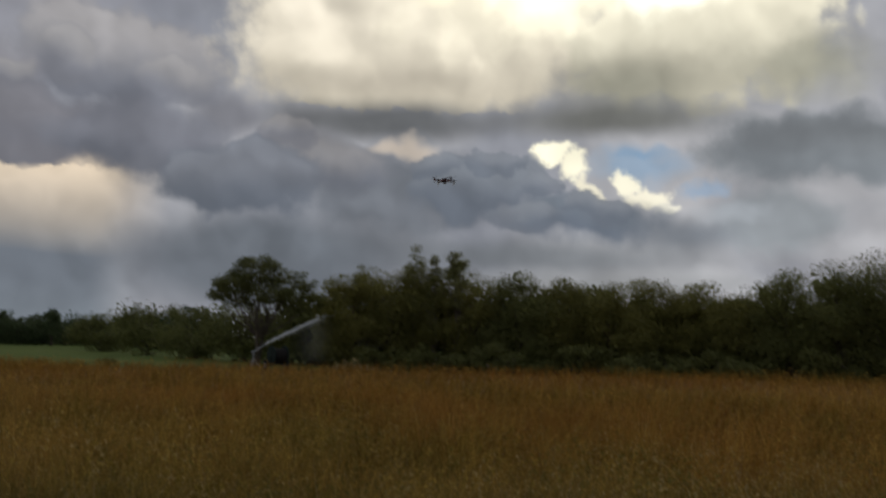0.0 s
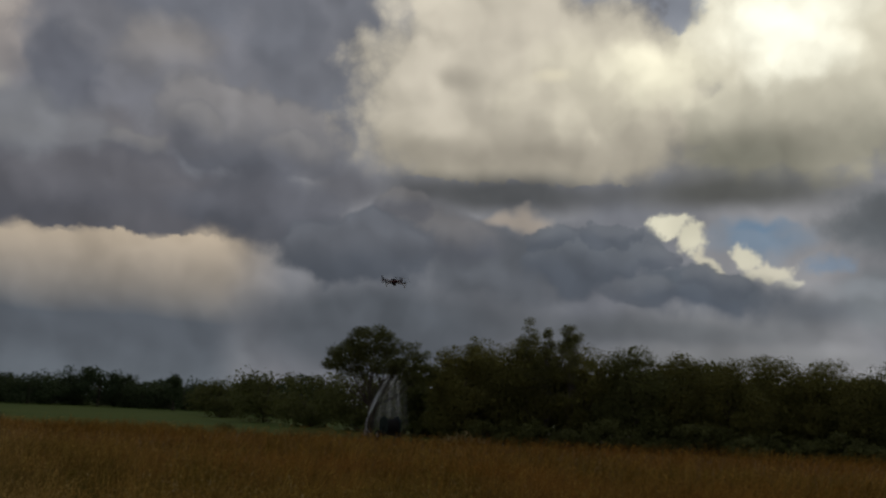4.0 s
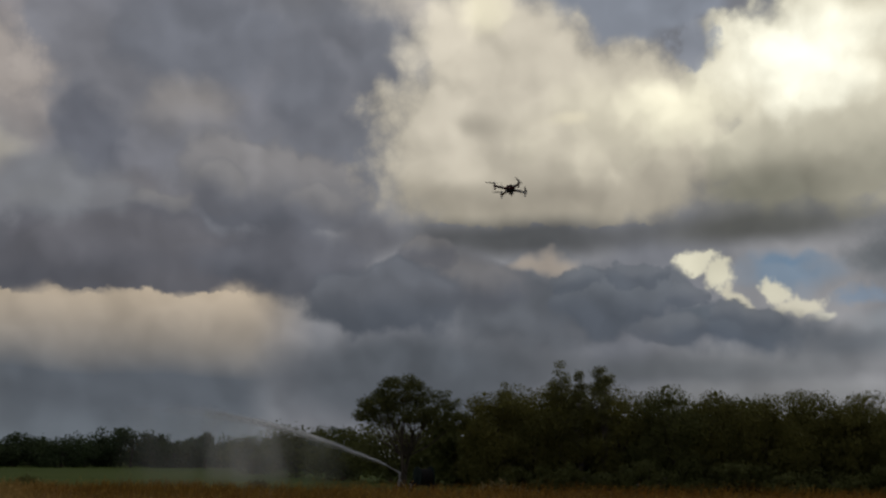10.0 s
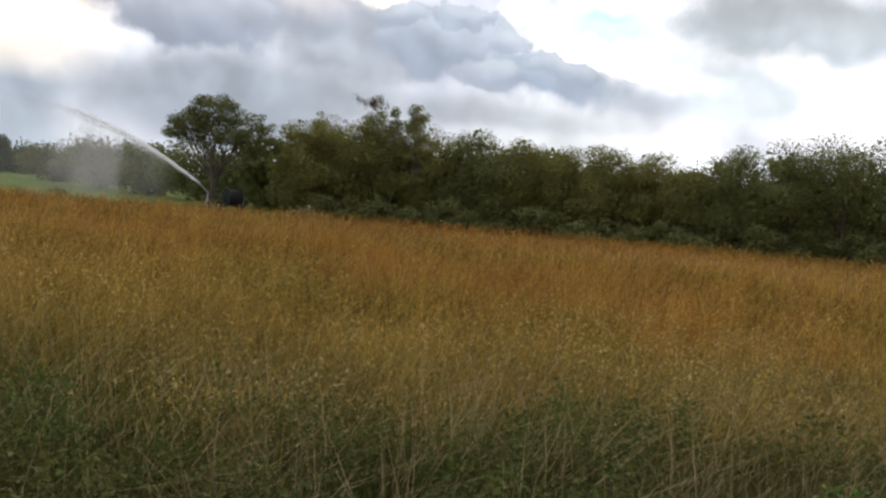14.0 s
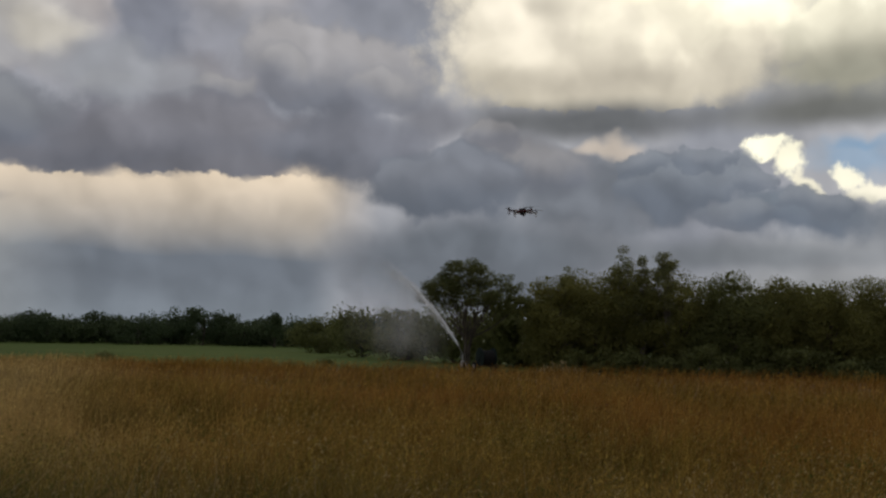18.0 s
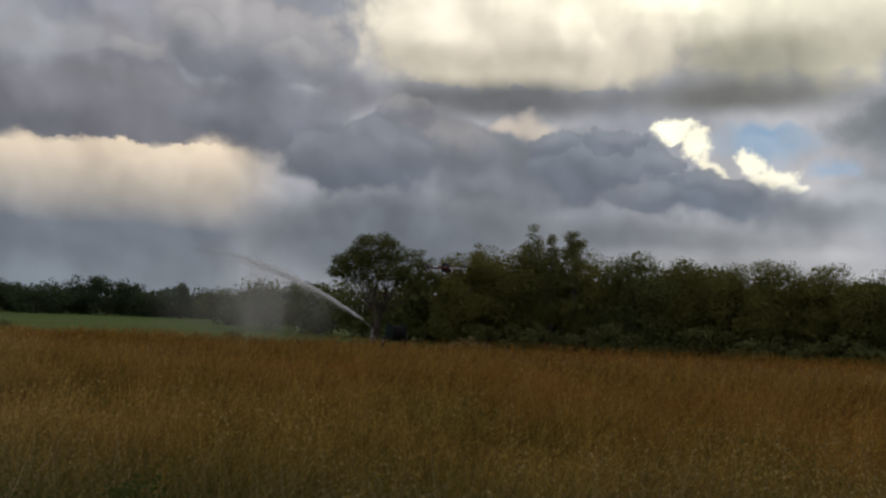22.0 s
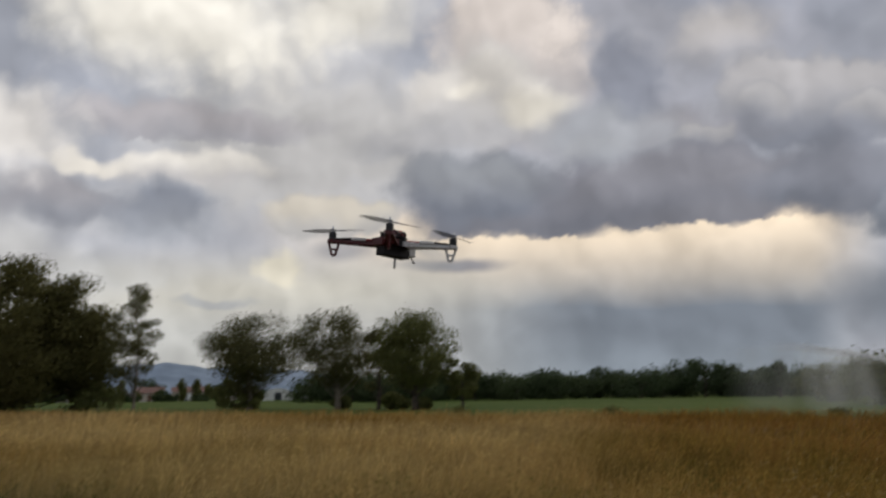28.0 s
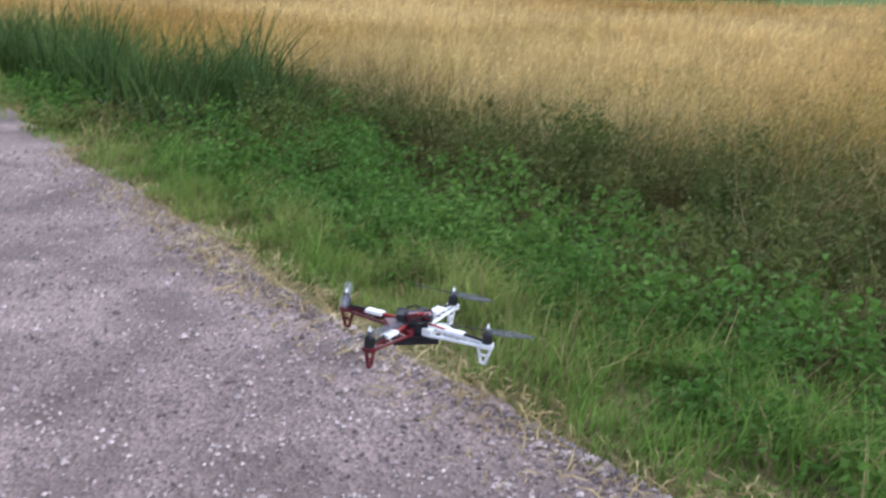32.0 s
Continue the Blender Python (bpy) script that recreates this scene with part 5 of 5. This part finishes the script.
def hose_reel():
    """Small irrigation reel on two wheels: side discs, drum with hose, frame and wheels."""
    root = new("irrigation_reel")
    root.location = (*at_az(9.15, 67.0), gz)
    root.rotation_euler = (0, 0, radians(35))
    tagged(root, "dark green wheeled irrigation reel at the field edge", "irrigation reel")
    bm = bmesh.new()
    tube(bm, (-0.42, 0, 0.95), (0.42, 0, 0.95), 0.42, sides=28)
    for k in range(9):
        xx = -0.38 + k * 0.095
        tube(bm, (xx, 0, 0.95), (xx + 0.08, 0, 0.95), 0.50, sides=28)
    part("hose_drum", bm, RUBBER, root, "black hose wound on a drum", smooth=True)
    for sx in (-0.47, 0.47):
        bm = bmesh.new()
        tube(bm, (sx - 0.025, 0, 0.95), (sx + 0.025, 0, 0.95), 0.66, sides=32)
        for k in range(8):
            a = k * math.pi / 4
            tube(bm, (sx, 0, 0.95), (sx, 0.64 * math.cos(a), 0.95 + 0.64 * math.sin(a)), 0.035, sides=6)
        part("side_disc", bm, DARK_PAINT, root)
    bm = bmesh.new()
    for sx in (-0.55, 0.55):
        box(bm, (sx, 0, 0.42), (0.08, 1.5, 0.10))
        box(bm, (sx, 0, 0.68), (0.07, 0.12, 0.55))
    box(bm, (0, -0.72, 0.42), (1.1, 0.08, 0.10))
    box(bm, (0, 0.72, 0.42), (1.1, 0.08, 0.10))
    box(bm, (0, -1.15, 0.40), (0.09, 0.85, 0.09))
    part("frame", bm, DARK_PAINT, root)
    for sx in (-0.72, 0.72):
        bm = bmesh.new()
        tube(bm, (sx - 0.09, 0.25, 0.34), (sx + 0.09, 0.25, 0.34), 0.34, sides=24)
        wheel = part("wheel", bm, RUBBER, root, smooth=False)
        bm = bmesh.new()
        tube(bm, (sx - 0.10, 0.25, 0.34), (sx + 0.10, 0.25, 0.34), 0.17, sides=16)
        part("rim", bm, GALV, wheel)
    return root


def gun_stand():
    root = new("sprinkler_cart")
    root.location = (gx, gy, gz)
    tagged(root, "small three-legged cart that carries the irrigation gun", "sprinkler cart")
    bm = bmesh.new()
    for a in (0.4, 2.5, 4.6):
        tube(bm, (0.55 * math.cos(a), 0.55 * math.sin(a), 0.02), (0.04 * math.cos(a), 0.04 * math.sin(a), 0.75), 0.03)
        box(bm, (0.55 * math.cos(a), 0.55 * math.sin(a), 0.02), (0.22, 0.22, 0.04))
    part("legs", bm, GALV, root)
    bm = bmesh.new()
    tube(bm, (0, 0, 0.3), (0, 0, 1.12), 0.05)
    tube(bm, (0, 0, 0.98), (0, 0, 1.06), 0.09)
    part("riser_pipe", bm, GALV, root)
    return root


def water_spray():
    """The gun's barrel, the solid jet, its breaking drops and the falling veil, turning together. x is the way it throws."""
    rng = np.random.default_rng(31)
    root = new("irrigation_gun")
    root.location = (gx, gy, gz + 1.2)
    tagged(root, "turning irrigation gun throwing a long white water jet", "irrigation gun")
    bm = bmesh.new()
    tube(bm, (-0.12, 0, -0.08), (0.12, 0, 0.05), 0.05)
    tube(bm, (0.1, 0, 0.04), (0.95, 0, 0.50), 0.05, 0.028)
    part("barrel", bm, GALV, root)

    def arc(s):
        return np.stack([s, 0 * s, 0.5 + 0.46 * (s - 0.9) - 0.0130 * (s - 0.9) ** 2], -1)

    for name, far, thick, grow, mat, label in (("jet", 13.5, 0.022, 0.0055, JET, "solid white water jet"), ("spray_cone", 15.5, 0.03, 0.012, SPRAY, "white spray round the jet"),
                                               ("outer_spray", 16.5, 0.04, 0.022, SPRAY, "thin spray drifting off the jet")):
        s = np.linspace(0.9, far, 46)
        p = arc(s) + np.stack([0 * s, rng.normal(size=46) * 0.025, rng.normal(size=46) * 0.025 - (thick - 0.03) * s * 0.15], -1)
        v, f = limb(p, (thick + grow * s) * (1 + 0.07 * rng.normal(size=46)), 10)
        me = quick_mesh(name, v, f, mat, smooth=True)
        along = np.repeat(np.linspace(0, 1, 46), 10)[f.ravel()]
        me.uv_layers.new(name="UVMap").data.foreach_set("uv", np.stack([along, 0 * along], 1).astype(np.float32).ravel())
        mesh_part(name, me, root, label)
    n = 6000
    s = 1.5 + 11 * rng.random(n) ** 0.9
    wide = 0.03 + 0.022 * s
    q = arc(s) + np.stack([0 * s, rng.normal(size=n) * wide, rng.normal(size=n) * wide - np.abs(rng.normal(size=n)) * wide * 0.8], -1)
    v, f = leaf_quads(q, 0.036, rng, 0.0, 0.8)
    mesh_part("broken_jet", quick_mesh("drops", v, f, DROPS), root, "drops breaking from the jet")
    # thin falling curtains under the arc
    for k in range(3):
        s = np.linspace(2.5, 19.0, 24)
        top = arc(s)
        rows, uv = [], []
        for j in range(9):
            d = j / 8.0
            q = top.copy()
            q[:, 2] = top[:, 2] + 0.15 - d * (top[:, 2] + 1.3)
            q[:, 0] += 1.2 * d * (k - 1)
            q[:, 1] += (k - 1) * (0.15 + 0.9 * d) + 0.25 * np.sin(s * 1.7 + k * 2 + 3 * d)
            rows.append(q)
            uv.append(np.stack([np.linspace(0, 1, 24), np.full(24, 1 - d)], 1))
        i = (np.arange(8)[:, None] * 24 + np.arange(23)[None]).ravel()
        f = np.stack([i, i + 1, i + 25, i + 24], 1)
        me = quick_mesh("veil", np.concatenate(rows), f, MIST, smooth=True)
        me.uv_layers.new(name="UVMap").data.foreach_set("uv", np.concatenate(uv)[f.ravel()].astype(np.float32).ravel())
        mesh_part("falling_veil", me, root, "thin veil of falling water")
    return root


hose_reel()
gun_stand()
gun = water_spray()

# ---- the quadcopter ----
RED = material("red_nylon", (0.098, 0.006, 0.010), (0.07, 0.006, 0.008), 30.0, 0.4)
WHITE = material("white_nylon", (0.66, 0.66, 0.65), (0.58, 0.58, 0.57), 30.0, 0.4)
CARBON = material("black_plate", (0.016, 0.015, 0.016), (0.028, 0.026, 0.028), 40.0, 0.6, spec=0.2)
MOTOR = material("black_motor", (0.015, 0.015, 0.017), (0.03, 0.03, 0.03), 40.0, 0.35, metal=0.3)
STEEL = material("bright_steel", (0.75, 0.75, 0.76), (0.6, 0.6, 0.62), 40.0, 0.25, metal=1.0)
BLADE = material("smoky_propeller", (0.06, 0.06, 0.068), (0.08, 0.08, 0.09), 40.0, 0.4)
b = Net(BLADE.node_tree)
end = [n for n in b.nodes if n.type == "OUTPUT_MATERIAL"][0]
clear = b.nodes.new("ShaderNodeMixShader")
clear.inputs[0].default_value = 0.5
b.put(clear.inputs[1], end.inputs[0].links[0].from_socket)
b.put(clear.inputs[2], b.nodes.new("ShaderNodeBsdfTransparent").outputs[0])
b.links.new(clear.outputs[0], end.inputs[0])
TAPE = material("white_foam_tape", (0.78, 0.77, 0.76), (0.66, 0.65, 0.64), 50.0, 0.8)
WIRE = material("red_wire", (0.45, 0.03, 0.02), (0.3, 0.02, 0.02), 50.0, 0.5)


def arm_beam(bm, ang, r0=0.045, r1=0.222):
    """One tapered lattice arm: two side rails, a top strap and cross struts."""
    turn = Matrix.Rotation(ang, 4, "Z")
    for side in (-1, 1):
        a = turn @ Vector((r0, side * 0.021, 0.004))
        b = turn @ Vector((r1, side * 0.010, 0.010))
        tube(bm, a, b, 0.0055, 0.0045, 6)
    tube(bm, turn @ Vector((r0, 0, 0.020)), turn @ Vector((r1, 0, 0.014)), 0.006, 0.005, 6)
    for k in range(6):
        s = k / 6.0
        x0, x1 = r0 + (r1 - r0) * s, r0 + (r1 - r0) * (s + 1 / 6)
        w0, w1 = 0.021 - 0.011 * s, 0.021 - 0.011 * (s + 1 / 6)
        sg = 1 if k % 2 else -1
        tube(bm, turn @ Vector((x0, sg * w0, 0.005)), turn @ Vector((x1, -sg * w1, 0.007)), 0.0035, sides=5)
        tube(bm, turn @ Vector((x0, sg * w0, 0.005)), turn @ Vector(((x0 + x1) / 2, 0, 0.018)), 0.0032, sides=5)
    box(bm, turn @ Vector((r0 + 0.008, 0, 0.012)), (0.03, 0.05, 0.020), turn, 0.003)
    tube(bm, turn @ Vector((0.225, 0, 0.006)), turn @ Vector((0.225, 0, 0.018)), 0.019, sides=18)


def arm_leg(bm, ang):
    """The triangular landing leg under the arm's end."""
    turn = Matrix.Rotation(ang, 4, "Z")
    pts = [(0.238, 0, 0.008), (0.224, 0, -0.040), (0.211, 0, -0.040), (0.200, 0, 0.006)]
    for a, b in zip(pts, pts[1:]):
        tube(bm, turn @ Vector(a), turn @ Vector(b), 0.0048, sides=6)
    tube(bm, turn @ Vector((0.205, 0, -0.018)), turn @ Vector((0.231, 0, -0.018)), 0.004, sides=6)


def propeller(parent, ang):
    """Two twisted tapered blades on a hub; 25 cm across."""
    bm = bmesh.new()
    for flip in (0, math.pi):
        turn = Matrix.Rotation(flip, 4, "Z")
        rows = []
        for k in range(9):
            s = k / 8.0
            r = 0.008 + 0.118 * s
            chord = 0.010 + 0.016 * math.sin(math.pi * min(1.0, s * 0.85 + 0.12)) - 0.006 * s
            pitch = radians(28 - 18 * s)
            le = turn @ Vector((r, chord * 0.4 * math.cos(pitch), chord * 0.4 * math.sin(pitch)))
            te = turn @ Vector((r, -chord * 0.6 * math.cos(pitch), -chord * 0.6 * math.sin(pitch)))
            up = Vector((0, 0, 0.0013))
            rows.append([bm.verts.new(p) for p in (le + up, te + up, te - up, le - up)])
        for a, b in zip(rows, rows[1:]):
            for k in range(4):
                bm.faces.new((a[k], a[(k + 1) % 4], b[(k + 1) % 4], b[k]))
        bm.faces.new(rows[-1])
    tube(bm, (0, 0, -0.005), (0, 0, 0.006), 0.010, sides=14)
    bmesh.ops.recalc_face_normals(bm, faces=bm.faces)
    ob = part("propeller", bm, BLADE, parent, "thin grey two-bladed propeller")
    ob.location = (0.225 * math.cos(ang), 0.225 * math.sin(ang), 0.053)
    return ob


def quadcopter():
    """A cross-shaped four-arm drone, 45 cm from motor to motor; x is its front, with the white arms."""
    root = new("quadcopter")
    tagged(root, "quadcopter drone with two red and two white arms, flying", "drone")
    props = []
    for k, deg in enumerate((45, 135, 225, 315)):
        ang = radians(deg)
        front = deg in (45, 315)
        paint = WHITE if front else RED
        turn = Matrix.Rotation(ang, 4, "Z")
        bm = bmesh.new()
        arm_beam(bm, ang)
        arm = part("arm", bm, paint, root, "white plastic arm" if front else "dark red plastic arm")
        bm = bmesh.new()
        arm_leg(bm, ang)
        part("leg", bm, paint, arm)
        bm = bmesh.new()
        c = Vector((0.225 * math.cos(ang), 0.225 * math.sin(ang), 0))
        tube(bm, c + Vector((0, 0, 0.018)), c + Vector((0, 0, 0.023)), 0.0145, sides=18)
        tube(bm, c + Vector((0, 0, 0.024)), c + Vector((0, 0, 0.044)), 0.0142, 0.0142, 18)
        tube(bm, c + Vector((0, 0, 0.044)), c + Vector((0, 0, 0.048)), 0.0142, 0.006, 18)
        motor = part("motor", bm, MOTOR, root, "black brushless motor")
        bm = bmesh.new()
        tube(bm, c + Vector((0, 0, 0.048)), c + Vector((0, 0, 0.063)), 0.004, sides=10)
        tube(bm, c + Vector((0, 0, 0.060)), c + Vector((0, 0, 0.072)), 0.005, 0.002, 10)
        part("prop_nut", bm, STEEL, motor, "bright steel prop nut")
        bm = bmesh.new()
        a, b = (0.10, 0.155)
        box(bm, turn @ Vector(((a + b) / 2, 0, 0.024)), (b - a, 0.026, 0.011), turn, 0.003)
        part("speed_controller", bm, TAPE, root, "speed controller wrapped in white tape")
        bm = bmesh.new()
        tube(bm, turn @ Vector((0.155, 0.0, 0.026)), turn @ Vector((0.212, 0.0, 0.022)), 0.004, sides=6)
        part("motor_wire", bm, CARBON, root)
        bm = bmesh.new()
        tube(bm, turn @ Vector((0.045, 0.004, 0.028)), turn @ Vector((0.10, 0.002, 0.025)), 0.003, sides=6)
        part("power_wire", bm, WIRE, root)
        props.append((propeller(root, ang), ang))
    for zz, size in ((0.0, 0.062), (0.036, 0.056)):
        bm = bmesh.new()
        tube(bm, (0, 0, zz - 0.001), (0, 0, zz + 0.001), size, sides=8)
        part("centre_plate", bm, CARBON, root)
    bm = bmesh.new()
    box(bm, (0.005, 0, -0.018), (0.130, 0.046, 0.036), None, 0.004)
    part("battery", bm, CARBON, root, "black battery slung under the plates")
    bm = bmesh.new()
    box(bm, (-0.050, 0, 0.012), (0.055, 0.062, 0.030), None, 0.004)
    part("receiver_box", bm, RED, root, "dark red box between the plates")
    bm = bmesh.new()
    box(bm, (0.004, 0, 0.046), (0.045, 0.034, 0.016), None, 0.003)
    part("flight_controller", bm, CARBON, root)
    bm = bmesh.new()
    box(bm, (-0.030, 0.012, 0.046), (0.022, 0.030, 0.014), None, 0.002)
    part("receiver", bm, CARBON, root)
    for k, (bx, by, bz, sx, sy, sz, mat) in enumerate(((0.03, 0.024, 0.045, 0.03, 0.022, 0.016, CARBON), (-0.012, -0.030, 0.049, 0.034, 0.016, 0.024, RED), (-0.045, -0.018, 0.047, 0.02, 0.03, 0.020, CARBON),
                                                       (0.028, -0.02, 0.047, 0.018, 0.018, 0.02, RED), (0.0, 0.03, 0.016, 0.06, 0.02, 0.026, CARBON), (0.0, -0.03, 0.016, 0.06, 0.02, 0.026, CARBON))):
        bm = bmesh.new()
        box(bm, (bx, by, bz), (sx, sy, sz), Matrix.Rotation(0.3 * math.sin(k * 2.1), 4, "Z"), 0.002)
        part("circuit_box", bm, mat, root)
    for k in range(5):
        bm = bmesh.new()
        a0 = 1.25 * k + 0.4
        prev = Vector((0.05 * math.cos(a0), 0.05 * math.sin(a0), 0.036))
        for j in range(1, 5):
            aa = a0 + 0.45 * j
            q = Vector((0.048 * math.cos(aa), 0.048 * math.sin(aa), 0.036 + 0.02 * math.sin(j * math.pi / 4)))
            tube(bm, prev, q, 0.0025, sides=6)
            prev = q
        part("cable", bm, CARBON, root)
    bm = bmesh.new()
    pts = [(0.03, -0.02, 0.042), (0.01, -0.035, 0.06), (-0.025, -0.03, 0.055), (-0.04, -0.01, 0.044)]
    for a, b in zip(pts, pts[1:]):
        tube(bm, a, b, 0.0028, sides=6)
    part("wire_loop", bm, WIRE, root, "loop of red wire")
    bm = bmesh.new()
    box(bm, (0.085, 0, -0.006), (0.035, 0.040, 0.036), None, 0.004)
    nose = part("front_mount", bm, WHITE, root, "white front camera mount")
    bm = bmesh.new()
    tube(bm, (0.103, 0, -0.006), (0.109, 0, -0.006), 0.009, sides=14)
    part("lens", bm, MOTOR, nose)
    bm = bmesh.new()
    tube(bm, (0.10, 0.012, -0.012), (0.122, 0.013, -0.034), 0.003, sides=6)
    bmesh.ops.create_uvsphere(bm, u_segments=10, v_segments=8, radius=0.006, matrix=Matrix.Translation((0.124, 0.013, -0.036)))
    part("antenna_hook", bm, WHITE, root, "short white antenna")
    return root, props


drone, props = quadcopter()


# ---- what moves ----
def motions():
    walk(drone, [
        (0.0, pose(-0.00, 18.75, 4.66, 0.4, 0.8, 77.8)),
        (0.5, pose(-1.02, 19.79, 5.58, 4.2, 3.6, 81.7)),
        (1.0, pose(-1.38, 18.24, 5.72, -1.2, -0.6, 81.2)),
        (1.5, pose(-1.79, 18.40, 6.12, -0.3, 0.8, 85.6)),
        (2.0, pose(-2.01, 18.32, 6.22, -0.7, 3.0, 83.1)),
        (2.5, pose(-2.09, 19.85, 6.92, 0.1, -1.6, 83.7)),
        (3.0, pose(-2.57, 21.67, 7.86, 3.1, 2.5, 84.8)),
        (3.5, pose(-2.80, 19.67, 3.65, 1.9, 1.6, 86.1)),
        (5.5, pose(-2.25, 10.21, 6.09, -1.4, 15.9, 93.6)),
        (6.0, pose(-2.32, 12.77, 7.33, -0.3, 3.9, 88.9)),
        (6.5, pose(-1.83, 12.25, 7.38, -8.8, 0.7, 88.0)),
        (7.0, pose(-1.52, 11.89, 7.53, -5.5, 1.5, 85.0)),
        (7.5, pose(-1.50, 12.33, 7.70, -4.5, 2.2, 83.5)),
        (8.0, pose(-1.44, 11.59, 7.04, 1.9, 1.0, 80.4)),
        (8.5, pose(-1.48, 13.14, 7.20, -2.0, 3.5, 78.7)),
        (9.0, pose(-1.20, 12.44, 6.26, -1.8, 2.2, 79.1)),
        (9.5, pose(-1.08, 12.85, 5.71, -2.3, 3.1, 78.0)),
        (10.0, pose(-0.92, 12.35, 5.00, -0.3, 6.5, 78.1)),
        (10.5, pose(-0.73, 12.22, 4.72, 0.8, 8.5, 76.2)),
        (11.0, pose(-0.59, 13.18, 4.82, -3.2, 1.5, 77.8)),
        (11.5, pose(-0.57, 13.47, 4.74, -5.4, 4.8, 77.3)),
        (12.0, pose(-0.75, 14.00, 4.89, 3.0, 3.4, 75.5)),
        (12.2, pose(-0.55, 14.21, 5.28, 71.8, 34.0, 99.8)),
        (12.4, pose(0.52, 14.24, 5.16, 154.3, 16.0, 134.5)),
        (12.6, pose(1.49, 16.34, 4.42, -133.6, -21.3, 123.1)),
        (12.8, pose(1.77, 18.04, 2.53, -56.6, -24.9, 85.6)),
        (13.0, pose(1.76, 19.10, 1.00, 13.6, 12.3, 70.1)),
        (13.3, pose(1.47, 18.04, 0.28, 6.0, 8.9, 68.9)),
        (13.5, pose(1.06, 17.15, 0.56, -2.7, 3.8, 68.6)),
        (13.6, pose(0.62, 16.61, 0.98, -3.1, 3.9, 68.0)),
        (13.8, pose(0.12, 15.12, 1.81, -2.1, 5.5, 66.8)),
        (14.0, pose(-0.41, 13.26, 2.80, 0.1, 8.5, 74.5)),
        (14.2, pose(-1.15, 16.41, 4.14, -0.3, 11.9, 77.0)),
        (14.5, pose(-1.67, 14.26, 4.70, -4.6, 13.5, 79.6)),
        (16.5, pose(-2.91, 14.19, 5.16, 1.1, 1.1, 86.6)),
        (17.0, pose(-2.73, 14.06, 4.55, 1.6, -1.7, 85.5)),
        (17.5, pose(-2.56, 15.42, 4.16, 2.0, 2.7, 83.1)),
        (18.0, pose(-1.79, 14.16, 3.48, -0.1, 0.6, 82.9)),
        (18.5, pose(-1.12, 13.07, 3.00, -2.8, 2.2, 78.0)),
        (19.0, pose(-0.82, 13.40, 2.98, -1.9, -0.9, 79.2)),
        (19.5, pose(-0.67, 13.46, 3.16, 0.8, 1.6, 77.6)),
        (20.0, pose(-0.45, 13.29, 3.07, -4.4, 1.5, 78.4)),
        (20.5, pose(-0.41, 12.27, 2.76, -3.6, 0.8, 81.9)),
        (21.0, pose(-0.69, 11.61, 2.58, -0.0, 1.4, 73.4)),
        (21.5, pose(-1.02, 11.36, 2.41, -0.8, 0.6, 65.1)),
        (22.0, pose(-1.31, 11.62, 2.21, -1.5, -0.1, 56.4)),
        (22.5, pose(-1.44, 10.82, 2.04, -1.6, -0.1, 48.6)),
        (23.0, pose(-1.81, 9.42, 1.94, -0.6, 1.6, 45.9)),
        (23.5, pose(-1.81, 7.22, 2.07, 0.2, 5.7, 45.0)),
        (24.0, pose(-1.82, 6.12, 2.20, -0.7, 5.0, 45.5)),
        (24.5, pose(-2.12, 6.09, 2.40, -0.5, 5.1, 52.0)),
        (26.5, pose(-2.11, 4.09, 2.76, -6.4, -0.8, 71.9)),
        (26.9, pose(-2.27, 3.83, 2.69, -5.3, -0.5, 74.5)),
        (27.3, pose(-2.38, 3.50, 2.63, -4.2, -0.1, 78.2)),
        (27.7, pose(-2.65, 3.21, 2.49, -0.4, 3.1, 81.9)),
        (28.0, pose(-2.50, 2.75, 2.18, 1.2, 4.3, 84.5)),
        (28.4, pose(-2.55, 2.63, 2.06, 0.6, 2.3, 88.8)),
        (28.8, pose(-2.47, 2.37, 2.08, 0.4, 1.0, 91.9)),
        (29.0, pose(-2.39, 2.23, 2.01, 0.7, 0.7, 93.2)),
        (29.2, pose(-2.28, 2.15, 1.92, -1.0, 0.9, 90.2)),
        (29.6, pose(-2.13, 1.96, 1.67, -3.2, 2.4, 84.3)),
        (30.0, pose(-2.08, 1.73, 1.49, -3.4, 1.8, 78.1)),
        (30.5, pose(-2.12, 1.72, 1.39, -3.6, 1.8, 76.2)),
        (31.0, pose(-2.07, 1.66, 1.18, -0.9, 0.4, 77.2)),
        (31.5, pose(-2.18, 1.57, 0.92, 0.5, 3.0, 72.5)),
        (32.0, pose(-2.20, 1.41, 0.71, 1.0, 3.9, 71.8)),
    ])
    # each propeller turns on its motor, the pairs in opposite ways
    for k, (prop, ang) in enumerate(props):
        way = 1 if k % 2 else -1
        walk(prop, [(0.1 * i, pose(0.225 * math.cos(ang), 0.225 * math.sin(ang), 0.053, 0, 0, way * 80 * i + 37 * k)) for i in range(321)])
    # the gun sweeps to and fro; the turn is counted from the east
    sweep = [(0.0, 44, 0), (2.0, 46, 0), (3.5, 48, 0), (4.0, 90, 0), (4.5, 130, 1), (5.0, 165, 2), (5.5, 182, 3), (9.0, 188, 2), (11.0, 210, 1), (12.0, 220, 0), (13.0, 230, 0),
             (13.5, 236, 0), (14.5, 244, 0), (16.5, 256, -2), (17.5, 261, -3), (19.0, 259, -3), (20.0, 253, -2), (21.0, 247, -1), (22.0, 238, 0), (23.0, 217, 0), (24.0, 203, 0), (26.5, 180, 3),
             (28.0, 172, 3), (32.0, 165, 3)]
    walk(gun, [(t, pose(gx, gy, gz + 1.2, 0, p, a)) for t, a, p in sweep])


motions()
